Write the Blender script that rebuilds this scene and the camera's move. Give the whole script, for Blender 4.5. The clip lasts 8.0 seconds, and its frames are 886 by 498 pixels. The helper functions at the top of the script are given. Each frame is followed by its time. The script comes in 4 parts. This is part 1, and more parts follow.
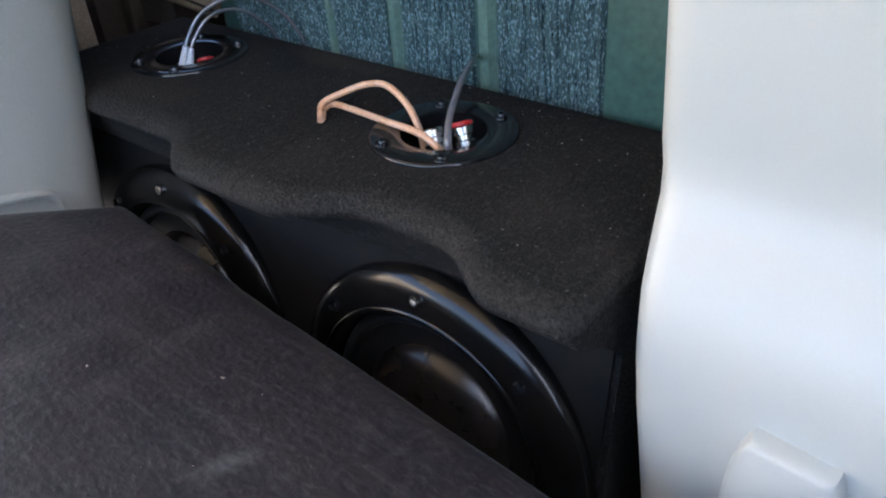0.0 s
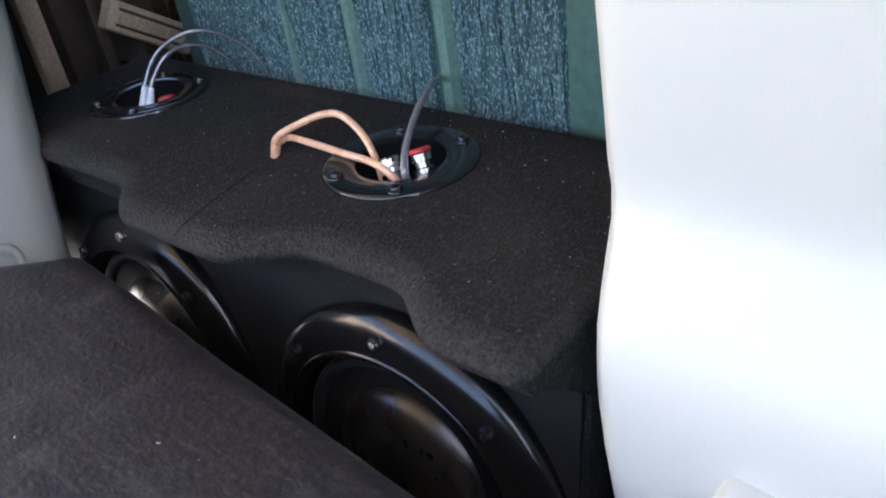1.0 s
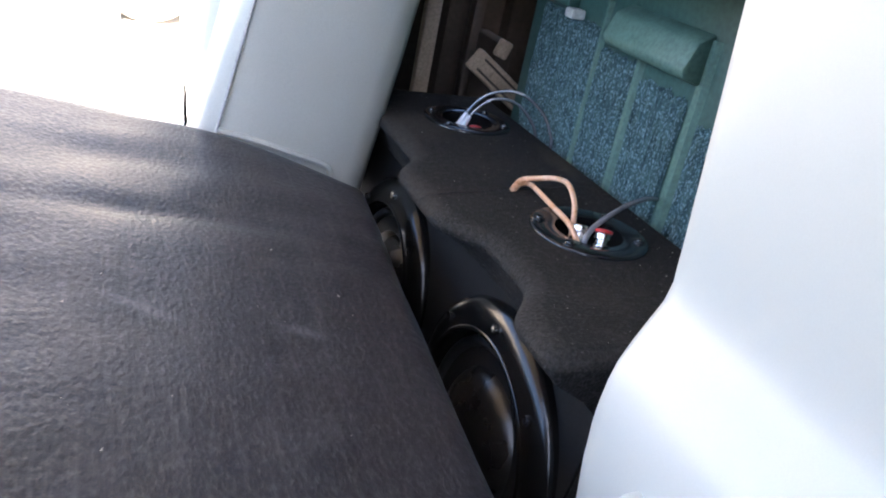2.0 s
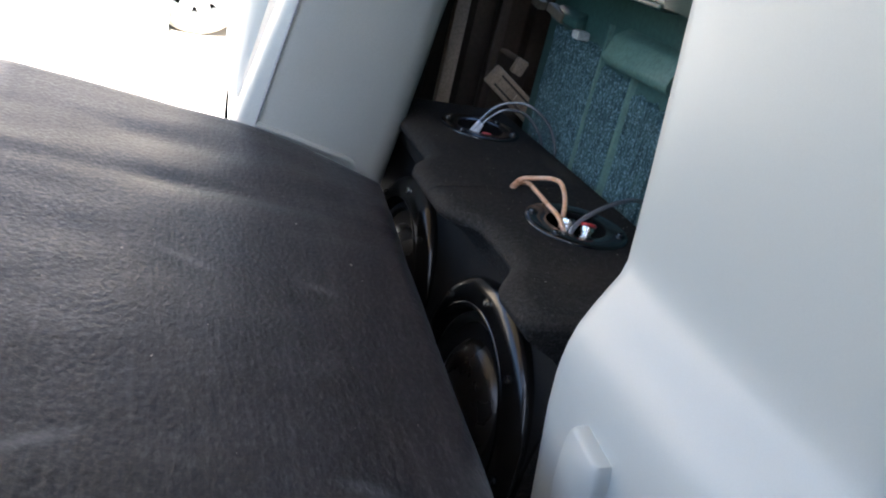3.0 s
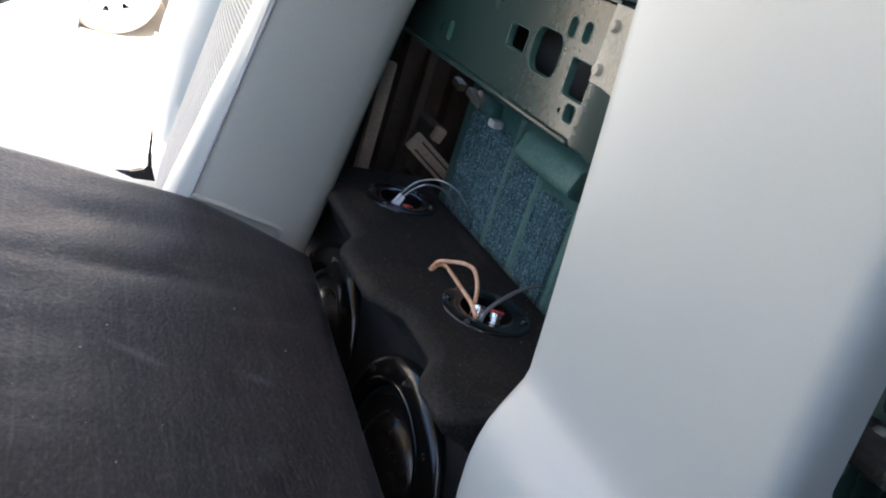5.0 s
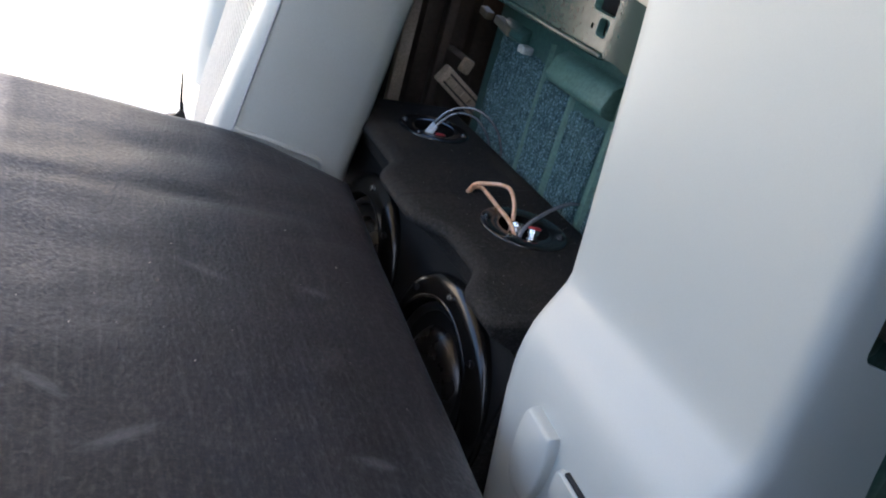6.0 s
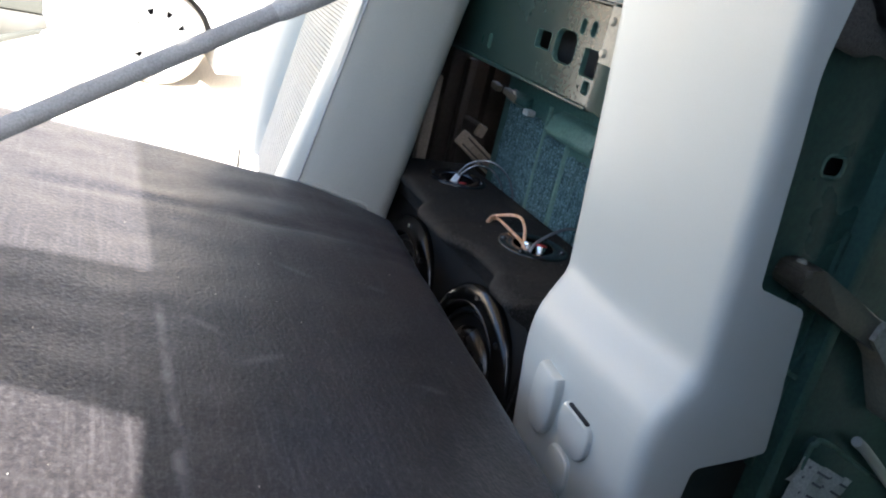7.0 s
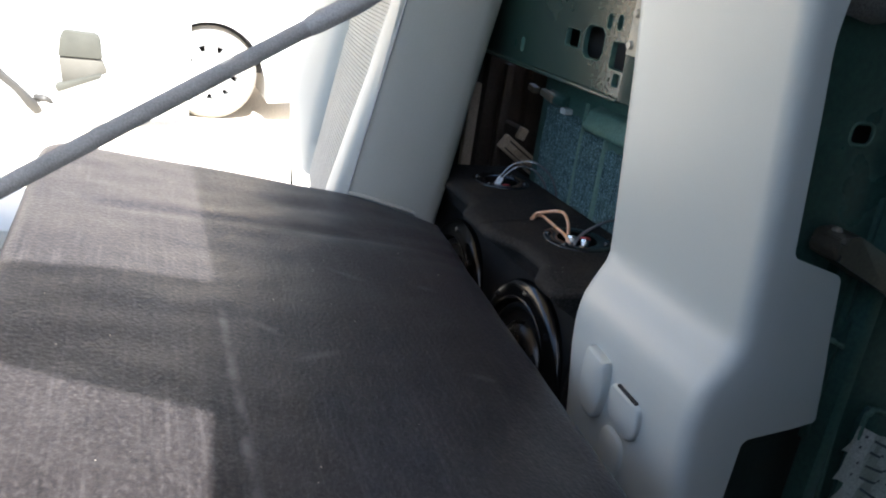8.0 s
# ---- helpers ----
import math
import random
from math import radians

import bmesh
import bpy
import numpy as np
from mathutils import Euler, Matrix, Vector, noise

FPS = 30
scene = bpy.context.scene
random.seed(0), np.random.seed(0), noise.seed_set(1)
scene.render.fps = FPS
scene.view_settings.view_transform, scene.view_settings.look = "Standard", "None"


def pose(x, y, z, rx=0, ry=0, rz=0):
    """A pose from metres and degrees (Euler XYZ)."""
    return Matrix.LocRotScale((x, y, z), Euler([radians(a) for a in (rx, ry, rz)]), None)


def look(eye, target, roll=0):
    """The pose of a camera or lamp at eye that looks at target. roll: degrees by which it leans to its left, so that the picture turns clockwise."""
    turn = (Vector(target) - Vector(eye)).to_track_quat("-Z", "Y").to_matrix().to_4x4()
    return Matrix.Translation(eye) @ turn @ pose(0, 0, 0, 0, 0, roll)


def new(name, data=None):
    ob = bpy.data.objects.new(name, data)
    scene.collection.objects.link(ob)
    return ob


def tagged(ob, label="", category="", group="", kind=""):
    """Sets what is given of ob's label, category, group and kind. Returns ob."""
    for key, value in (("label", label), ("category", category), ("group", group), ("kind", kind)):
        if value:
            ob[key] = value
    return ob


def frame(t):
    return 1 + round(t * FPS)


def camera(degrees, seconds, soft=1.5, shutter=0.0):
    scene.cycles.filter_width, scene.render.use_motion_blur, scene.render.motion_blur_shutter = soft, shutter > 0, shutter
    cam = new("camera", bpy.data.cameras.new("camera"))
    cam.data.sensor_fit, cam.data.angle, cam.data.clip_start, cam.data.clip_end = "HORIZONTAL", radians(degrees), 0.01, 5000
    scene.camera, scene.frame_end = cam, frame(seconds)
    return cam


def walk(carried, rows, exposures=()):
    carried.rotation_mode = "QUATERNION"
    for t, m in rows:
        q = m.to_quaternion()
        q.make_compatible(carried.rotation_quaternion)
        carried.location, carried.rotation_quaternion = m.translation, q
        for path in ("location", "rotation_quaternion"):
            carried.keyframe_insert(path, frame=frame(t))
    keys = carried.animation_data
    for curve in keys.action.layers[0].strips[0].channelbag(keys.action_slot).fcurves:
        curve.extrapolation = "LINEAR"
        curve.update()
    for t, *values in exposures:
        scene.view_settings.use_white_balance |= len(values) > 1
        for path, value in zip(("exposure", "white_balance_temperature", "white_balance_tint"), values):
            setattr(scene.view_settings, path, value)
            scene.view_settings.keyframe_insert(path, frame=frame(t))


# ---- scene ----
cam = camera(58.3, 8.0, soft=2.0)
PATH = [
    (0, (-0.44, -0.36, 1.263), (0.81, 0.75, 0.166), -4.5),
    (0.5, (-0.369, -0.327, 1.227), (0.939, 0.72, 0.134), -12.0),
    (1, (-0.384, -0.37, 1.249), (0.85, 0.797, 0.194), -8.8),
    (1.5, (-0.458, -0.447, 1.264), (0.671, 0.93, 0.354), 6.4),
    (1.7, (-0.444, -0.504, 1.282), (0.482, 1.028, 0.39), 7.9),
    (2.8, (-0.448, -0.696, 1.274), (0.225, 1.01, 0.476), 14.6),
    (3, (-0.458, -0.698, 1.293), (0.255, 0.993, 0.498), 13.7),
    (3.5, (-0.465, -0.671, 1.361), (0.272, 0.919, 0.397), 17.2),
    (4, (-0.466, -0.669, 1.486), (0.384, 0.87, 0.531), 23.5),
    (4.2, (-0.48, -0.685, 1.497), (0.37, 0.898, 0.617), 22.0),
    (5.3, (-0.525, -0.733, 1.368), (0.412, 0.875, 0.634), 18.1),
    (5.5, (-0.517, -0.734, 1.348), (0.405, 0.864, 0.574), 18.7),
    (6, (-0.56, -0.768, 1.39), (0.332, 0.802, 0.531), 16.5),
    (6.5, (-0.643, -0.949, 1.411), (0.263, 0.681, 0.688), 14.3),
    (7, (-0.698, -1.026, 1.404), (0.155, 0.651, 0.726), 13.8),
    (7.5, (-0.702, -1.062, 1.416), (-0.028, 0.701, 0.754), 9.3),
    (8, (-0.696, -1.078, 1.401), (0.02, 0.665, 0.729), 8.4),
]
EXPOSURE = [(0, 3.58, 6050, 11), (0.5, 3.75, 6080, 12), (1.0, 3.93, 6050, 13), (1.7, 3.93, 5900, 14), (2.8, 3.15, 5800, 9), (3.5, 3.0, 5800, 8), (4.2, 3.0, 6000, 9), (5.5, 2.82, 5800, 10), (6.5, 3.25, 5850, 9), (7.0, 3.02, 5850, 8), (7.4, 2.88, 5850, 8), (8, 2.5, 5850, 7)]
walk(cam, [(t, look(eye, target, roll)) for t, eye, target, roll in PATH], EXPOSURE)

# ---- world and sun ----
SUN_ELEV, SUN_AZ = 49.0, 184.6   # azimuth: degrees from +y towards +x, where the sun stands
world = bpy.data.worlds.new("world")
scene.world = world
world.use_nodes = True
wn = world.node_tree
sky = wn.nodes.new("ShaderNodeTexSky")
sky.sky_type = "NISHITA"
sky.sun_disc = False
sky.sun_elevation = radians(SUN_ELEV)
sky.sun_rotation = radians(SUN_AZ)
sky.air_density, sky.dust_density, sky.ozone_density = 1.0, 2.0, 1.0
wn.links.new(sky.outputs[0], wn.nodes["Background"].inputs[0])
wn.nodes["Background"].inputs[1].default_value = 0.105
sun_data = bpy.data.lights.new("sun", "SUN")
sun_data.energy, sun_data.angle, sun_data.color = 5.0, radians(0.5), (1.0, 0.91, 0.79)
sun = new("sun", sun_data)
ce = math.cos(radians(SUN_ELEV))
SUN_DIR = Vector((math.sin(radians(SUN_AZ)) * ce, math.cos(radians(SUN_AZ)) * ce, math.sin(radians(SUN_ELEV))))
sun.matrix_world = look(SUN_DIR * 20, (0, 0, 0))


# ---- materials ----
def material(name, color, rough=0.6, metal=0.0, spots=None, scale=8.0, mix=0.35, grain=400.0, bump=0.15, dist=0.001,
             stretch=(1, 1, 1), coat=0.0, sheen=0.0, spec=0.5, tint=0.5):
    """A surface with two scales of variation: broad blotches towards the colour spots, and a fine grain in the relief."""
    m = bpy.data.materials.new(name)
    m.use_nodes = True
    t = m.node_tree
    b = t.nodes["Principled BSDF"]
    b.inputs["Roughness"].default_value = rough
    b.inputs["Metallic"].default_value = metal
    b.inputs["Coat Weight"].default_value = coat
    b.inputs["Sheen Weight"].default_value = sheen
    b.inputs["Specular IOR Level"].default_value = spec
    co = t.nodes.new("ShaderNodeTexCoord")
    mp = t.nodes.new("ShaderNodeMapping")
    mp.inputs["Scale"].default_value = stretch
    t.links.new(co.outputs["Object"], mp.inputs[0])
    n1 = t.nodes.new("ShaderNodeTexNoise")
    n1.inputs["Scale"].default_value, n1.inputs["Detail"].default_value = scale, 5
    n2 = t.nodes.new("ShaderNodeTexNoise")
    n2.inputs["Scale"].default_value, n2.inputs["Detail"].default_value = grain, 3
    for n in (n1, n2):
        t.links.new(mp.outputs[0], n.inputs["Vector"])
    ramp = t.nodes.new("ShaderNodeMapRange")
    ramp.inputs["From Min"].default_value, ramp.inputs["From Max"].default_value = 0.35, 0.7
    ramp.inputs["To Max"].default_value = mix
    t.links.new(n1.outputs[0], ramp.inputs[0])
    c = t.nodes.new("ShaderNodeMix")
    c.data_type = "RGBA"
    c.inputs["A"].default_value = (*color, 1)
    c.inputs["B"].default_value = (*(spots or [v * 0.6 for v in color]), 1)
    t.links.new(ramp.outputs[0], c.inputs["Factor"])
    g = t.nodes.new("ShaderNodeMix")
    g.data_type, g.blend_type = "RGBA", "MULTIPLY"
    g.inputs["Factor"].default_value = tint
    t.links.new(c.outputs["Result"], g.inputs["A"])
    r2 = t.nodes.new("ShaderNodeMapRange")
    r2.inputs["From Min"].default_value, r2.inputs["From Max"].default_value = 0.3, 0.7
    r2.inputs["To Min"].default_value, r2.inputs["To Max"].default_value = 0.6, 1.3
    t.links.new(n2.outputs[0], r2.inputs[0])
    t.links.new(r2.outputs[0], g.inputs["B"])
    t.links.new(g.outputs["Result"], b.inputs["Base Color"])
    rr = t.nodes.new("ShaderNodeMapRange")
    rr.inputs["To Min"].default_value, rr.inputs["To Max"].default_value = max(0.02, rough - 0.1), min(1, rough + 0.1)
    t.links.new(n1.outputs[0], rr.inputs[0])
    t.links.new(rr.outputs[0], b.inputs["Roughness"])
    bp = t.nodes.new("ShaderNodeBump")
    bp.inputs["Strength"].default_value, bp.inputs["Distance"].default_value = bump, dist
    t.links.new(n2.outputs[0], bp.inputs["Height"])
    t.links.new(bp.outputs[0], b.inputs["Normal"])
    return m


def add_marks(m, color, scale, low, high, stretch=(1, 1, 1), amount=0.6):
    """Lays scuffs, lint or dust of another colour over a material, where a stretched noise runs high."""
    t = m.node_tree
    b = t.nodes["Principled BSDF"]
    src = b.inputs["Base Color"].links[0].from_socket
    co = t.nodes.new("ShaderNodeTexCoord")
    mp = t.nodes.new("ShaderNodeMapping")
    mp.inputs["Scale"].default_value = stretch
    t.links.new(co.outputs["Object"], mp.inputs[0])
    n = t.nodes.new("ShaderNodeTexNoise")
    n.inputs["Scale"].default_value, n.inputs["Detail"].default_value = scale, 4
    t.links.new(mp.outputs[0], n.inputs["Vector"])
    r = t.nodes.new("ShaderNodeMapRange")
    r.inputs["From Min"].default_value, r.inputs["From Max"].default_value = low, high
    r.inputs["To Max"].default_value = amount
    t.links.new(n.outputs[0], r.inputs[0])
    c = t.nodes.new("ShaderNodeMix")
    c.data_type = "RGBA"
    t.links.new(r.outputs[0], c.inputs["Factor"])
    t.links.new(src, c.inputs["A"])
    c.inputs["B"].default_value = (*color, 1)
    t.links.new(c.outputs["Result"], b.inputs["Base Color"])
    return m


M_BOX = material("black_carpet", (0.0120, 0.0114, 0.0110), 0.95, spots=(0.0225, 0.0203, 0.0180), scale=5, mix=0.5, grain=420, bump=1.0, dist=0.003, spec=0.1, sheen=0.02)
add_marks(M_BOX, (0.05, 0.047, 0.045), 300, 0.52, 0.7, stretch=(1, 0.5, 1), amount=0.5)
add_marks(M_BOX, (0.05, 0.047, 0.045), 260, 0.54, 0.7, stretch=(0.5, 1, 1), amount=0.45)
add_marks(M_BOX, (0.16, 0.15, 0.14), 190, 0.68, 0.76, amount=0.5)
add_marks(M_BOX, (0.06, 0.05, 0.04), 7, 0.52, 0.75, amount=0.4)
M_SEATBACK = material("charcoal_carpet", (0.0198, 0.0170, 0.0184), 0.40, spots=(0.031, 0.0265, 0.0282), scale=7, mix=0.7, grain=250, bump=0.54, dist=0.0016, stretch=(1, 0.7, 1), tint=0.6, spec=0.36, sheen=0.05)
add_marks(M_SEATBACK, (0.080, 0.073, 0.076), 240, 0.50, 0.70, stretch=(1, 0.55, 1), amount=0.40)
add_marks(M_SEATBACK, (0.010, 0.009, 0.010), 190, 0.52, 0.70, stretch=(0.6, 1, 1), amount=0.5)
add_marks(M_SEATBACK, (0.15, 0.145, 0.145), 9, 0.62, 0.78, stretch=(1, 2.6, 1), amount=0.2)
add_marks(M_SEATBACK, (0.04, 0.036, 0.036), 420, 0.5, 0.68, stretch=(0.12, 1, 1), amount=0.22)
add_marks(M_SEATBACK, (0.04, 0.036, 0.036), 420, 0.5, 0.68, stretch=(1, 0.12, 1), amount=0.30)
add_marks(M_SEATBACK, (0.075, 0.068, 0.071), 170, 0.53, 0.72, stretch=(1, 0.045, 1), amount=0.36)
add_marks(M_SEATBACK, (0.007, 0.0065, 0.007), 150, 0.54, 0.72, stretch=(1, 0.04, 1), amount=0.45)
add_marks(M_SEATBACK, (0.2, 0.19, 0.18), 45, 0.68, 0.8, stretch=(1, 0.5, 1), amount=0.3)


def add_pale_band(m, z0, z1, color, amount):
    """A paler band between two heights, broken up by noise."""
    t = m.node_tree
    b = t.nodes["Principled BSDF"]
    src = b.inputs["Base Color"].links[0].from_socket
    co = t.nodes.new("ShaderNodeTexCoord")
    sep = t.nodes.new("ShaderNodeSeparateXYZ")
    t.links.new(co.outputs["Object"], sep.inputs[0])
    n = t.nodes.new("ShaderNodeTexNoise")
    n.inputs["Scale"].default_value, n.inputs["Detail"].default_value = 420, 4
    t.links.new(co.outputs["Object"], n.inputs["Vector"])
    band = t.nodes.new("ShaderNodeFloatCurve")
    low = t.nodes.new("ShaderNodeMapRange")
    low.inputs["From Min"].default_value, low.inputs["From Max"].default_value = z0, z1
    t.links.new(sep.outputs[2], low.inputs[0])
    curve = band.mapping.curves[0]
    curve.points[0].location, curve.points[1].location = (0, 0), (1, 0)
    curve.points.new(0.55, 1.0)
    band.mapping.update()
    t.links.new(low.outputs[0], band.inputs["Value"])
    blot = t.nodes.new("ShaderNodeMapRange")
    blot.inputs["From Min"].default_value, blot.inputs["From Max"].default_value = 0.2, 0.8
    blot.inputs["To Max"].default_value = amount
    t.links.new(n.outputs[0], blot.inputs[0])
    k = t.nodes.new("ShaderNodeMath")
    k.operation = "MULTIPLY"
    t.links.new(band.outputs[0], k.inputs[0])
    t.links.new(blot.outputs[0], k.inputs[1])
    c = t.nodes.new("ShaderNodeMix")
    c.data_type = "RGBA"
    t.links.new(k.outputs[0], c.inputs["Factor"])
    t.links.new(src, c.inputs["A"])
    c.inputs["B"].default_value = (*color, 1)
    t.links.new(c.outputs["Result"], b.inputs["Base Color"])


add_pale_band(M_BOX, 0.987, 0.9997, (0.06, 0.055, 0.05), 0.7)


def add_scuff(m, x, y, turn, long, wide, color):
    """One pale rubbed streak, long by wide, centred at (x, y) and broken up by noise."""
    t = m.node_tree
    b = t.nodes["Principled BSDF"]
    src = b.inputs["Base Color"].links[0].from_socket
    co = t.nodes.new("ShaderNodeTexCoord")
    mp = t.nodes.new("ShaderNodeMapping")
    mp.vector_type = "TEXTURE"
    mp.inputs["Location"].default_value = (x, y, 0)
    mp.inputs["Rotation"].default_value = (0, 0, radians(turn))
    mp.inputs["Scale"].default_value = (long, wide, 1000)
    t.links.new(co.outputs["Object"], mp.inputs[0])
    n = t.nodes.new("ShaderNodeTexNoise")
    n.inputs["Scale"].default_value, n.inputs["Detail"].default_value = 3.0, 5
    t.links.new(mp.outputs[0], n.inputs["Vector"])
    r = t.nodes.new("ShaderNodeVectorMath")
    r.operation = "LENGTH"
    t.links.new(mp.outputs[0], r.inputs[0])
    k = t.nodes.new("ShaderNodeMath")
    k.operation = "SUBTRACT"
    t.links.new(n.outputs[0], k.inputs[0])
    t.links.new(r.outputs["Value"], k.inputs[1])
    f = t.nodes.new("ShaderNodeMapRange")
    f.inputs["From Min"].default_value, f.inputs["From Max"].default_value = -0.35, 0.35
    f.inputs["To Max"].default_value = 0.68
    t.links.new(k.outputs[0], f.inputs[0])
    c = t.nodes.new("ShaderNodeMix")
    c.data_type = "RGBA"
    t.links.new(f.outputs[0], c.inputs["Factor"])
    t.links.new(src, c.inputs["A"])
    c.inputs["B"].default_value = (*color, 1)
    t.links.new(c.outputs["Result"], b.inputs["Base Color"])


def add_fold(m, x0, y1, width, color):
    """A worn pale line along y at x0, broken up by noise, that ends at y1."""
    t = m.node_tree
    b = t.nodes["Principled BSDF"]
    src = b.inputs["Base Color"].links[0].from_socket
    co = t.nodes.new("ShaderNodeTexCoord")
    sep = t.nodes.new("ShaderNodeSeparateXYZ")
    t.links.new(co.outputs["Object"], sep.inputs[0])
    n = t.nodes.new("ShaderNodeTexNoise")
    n.inputs["Scale"].default_value, n.inputs["Detail"].default_value = 26, 4
    t.links.new(co.outputs["Object"], n.inputs["Vector"])

    def calc(op, a, v=None, link=None):
        k = t.nodes.new("ShaderNodeMath")
        k.operation = op
        t.links.new(a, k.inputs[0])
        if link is not None:
            t.links.new(link, k.inputs[1])
        elif v is not None:
            k.inputs[1].default_value = v
        return k.outputs[0]
    off = calc("ABSOLUTE", calc("ADD", calc("ADD", sep.outputs[0], -x0), None, calc("MULTIPLY", calc("ADD", n.outputs[0], -0.5), 0.012)))
    near = t.nodes.new("ShaderNodeMapRange")
    near.inputs["From Min"].default_value, near.inputs["From Max"].default_value = width, width * 0.2
    t.links.new(off, near.inputs[0])
    start = t.nodes.new("ShaderNodeMapRange")
    start.inputs["From Min"].default_value, start.inputs["From Max"].default_value = y1, y1 - 0.03
    t.links.new(sep.outputs[1], start.inputs[0])
    blot = t.nodes.new("ShaderNodeMapRange")
    blot.inputs["From Min"].default_value, blot.inputs["From Max"].default_value = 0.35, 0.65
    t.links.new(n.outputs[0], blot.inputs[0])
    f = calc("MULTIPLY", calc("MULTIPLY", near.outputs[0], None, start.outputs[0]), None, blot.outputs[0])
    c = t.nodes.new("ShaderNodeMix")
    c.data_type = "RGBA"
    t.links.new(f, c.inputs["Factor"])
    t.links.new(src, c.inputs["A"])
    c.inputs["B"].default_value = (*color, 1)
    t.links.new(c.outputs["Result"], b.inputs["Base Color"])


# the nap's flat-on shine is tinted blue, standing in for skylight in shade
nap = M_SEATBACK.node_tree.nodes["Principled BSDF"]
nap.inputs["Specular Tint"].default_value = (0.62, 0.80, 1.0, 1)
nap.inputs["Sheen Tint"].default_value = (0.70, 0.85, 1.0, 1)
nap.inputs["Sheen Roughness"].default_value = 0.3
for sx, sy, sturn, slong in ((-0.560, -0.262, -37, 0.034), (-0.506, -0.311, 29, 0.046), (-0.314, -0.329, -11, 0.030), (-0.305, -0.081, -18, 0.026), (-0.420, -0.068, -26, 0.044)):
    add_scuff(M_SEATBACK, sx, sy, sturn, slong, 0.011, (0.085, 0.085, 0.09))
add_scuff(M_BOX, 0.060, 0.205, 90, 0.10, 0.030, (0.060, 0.049, 0.038))
add_fold(M_SEATBACK, -0.606, -0.215, 0.0075, (0.11, 0.11, 0.115))
M_TRIM = material("grey_plastic", (0.515, 0.545, 0.522), 0.37, spots=(0.47, 0.50, 0.48), scale=4, mix=0.4, grain=900, bump=0.04, dist=0.0003, tint=0.06)
M_VINYL = material("grey_vinyl", (0.470, 0.488, 0.458), 0.45, spots=(0.415, 0.432, 0.405), scale=5, mix=0.5, grain=600, bump=0.15, dist=0.0005, tint=0.12)
M_INSERT = material("ribbed_cloth", (0.52, 0.505, 0.45), 0.85, spots=(0.43, 0.415, 0.37), scale=20, mix=0.5, grain=300, bump=0.5, dist=0.001)
M_SEAM = material("stitched_seam", (0.40, 0.41, 0.415), 0.7)
M_GREEN = material("green_paint", (0.048, 0.104, 0.088), 0.3, spots=(0.029, 0.068, 0.058), scale=6, mix=0.7, grain=150, bump=0.06, dist=0.0005)
add_marks(M_GREEN, (0.16, 0.19, 0.17), 14, 0.6, 0.85, amount=0.18)
M_PAD = material("blue_felt", (0.084, 0.148, 0.148), 0.9, spots=(0.027, 0.054, 0.058), scale=210, mix=0.95, grain=440, bump=1.0, dist=0.004, stretch=(1, 1, 0.2), spec=0.25)
add_marks(M_PAD, (0.055, 0.095, 0.098), 60, 0.5, 0.7, stretch=(1, 1, 0.06), amount=0.45)
add_marks(M_PAD, (0.34, 0.50, 0.56), 560, 0.53, 0.63, stretch=(1, 1, 0.5), amount=0.6)
add_marks(M_PAD, (0.02, 0.042, 0.044), 170, 0.63, 0.68, stretch=(1, 1, 0.04), amount=0.6)
M_BEAM = material("worn_green_paint", (0.020, 0.042, 0.035), 0.24, spots=(0.014, 0.030, 0.026), scale=6, mix=0.7, grain=150, bump=0.06, dist=0.0005)
add_marks(M_BEAM, (0.2, 0.22, 0.19), 14, 0.62, 0.85, amount=0.1)
M_LEDGEPAINT = material("pale_blue_grey_paint", (0.24, 0.30, 0.31), 0.18, spots=(0.18, 0.23, 0.24), scale=8, mix=0.5, grain=200, bump=0.05)
M_CREAM = material("pale_cream", (0.42, 0.40, 0.33), 0.45, spots=(0.3, 0.29, 0.25), scale=16, mix=0.6, grain=200, bump=0.08)
M_SHEET = material("dull_green_paint", (0.058, 0.125, 0.105), 0.42, spots=(0.038, 0.085, 0.072), scale=7, mix=0.7, grain=150, bump=0.08, dist=0.0005)
M_RIB = material("pale_green_paint", (0.13, 0.22, 0.175), 0.55, spots=(0.08, 0.15, 0.125), scale=20, mix=0.7, grain=200, bump=0.1)
M_YARDWALL = material("tan_render", (0.46, 0.38, 0.29), 0.9, spots=(0.36, 0.3, 0.23), scale=1.2, mix=0.6, grain=60, bump=0.4, dist=0.004)
# dark surface for the unseen light blockers, so they bounce little
M_BLOCKER = material("dark_blocker", (0.07, 0.072, 0.08), 0.9, scale=2, grain=90, bump=0.5, dist=0.004)
# near-black base paints in the recess's shade; the blotches are brown
M_SHADOW = material("shade_black_paint", (0.020, 0.023, 0.021), 0.45, spots=(0.045, 0.035, 0.026), scale=9, mix=0.7, grain=200, bump=0.15)
M_LEDGE = material("stained_steel", (0.13, 0.113, 0.085), 0.33, spots=(0.06, 0.052, 0.04), scale=9, mix=0.6, grain=200, bump=0.1)
M_SCREW = material("dark_zinc", (0.07, 0.07, 0.072), 0.22, metal=0.7, scale=60, grain=500, bump=0.05, dist=0.0002)
M_BLACK = material("black_plastic", (0.012, 0.012, 0.013), 0.14, scale=20, grain=600, bump=0.05, dist=0.0003)
M_SATIN = material("satin_black_rim", (0.007, 0.0066, 0.0060), 0.20, spec=0.36, scale=20, grain=600, bump=0.04, dist=0.0003)
# near-black that stands in for shade on the box front
M_FRONTSHADE = material("front_shade_black", (0.006, 0.006, 0.006), 0.7, grain=300, bump=0.3, spec=0.2)
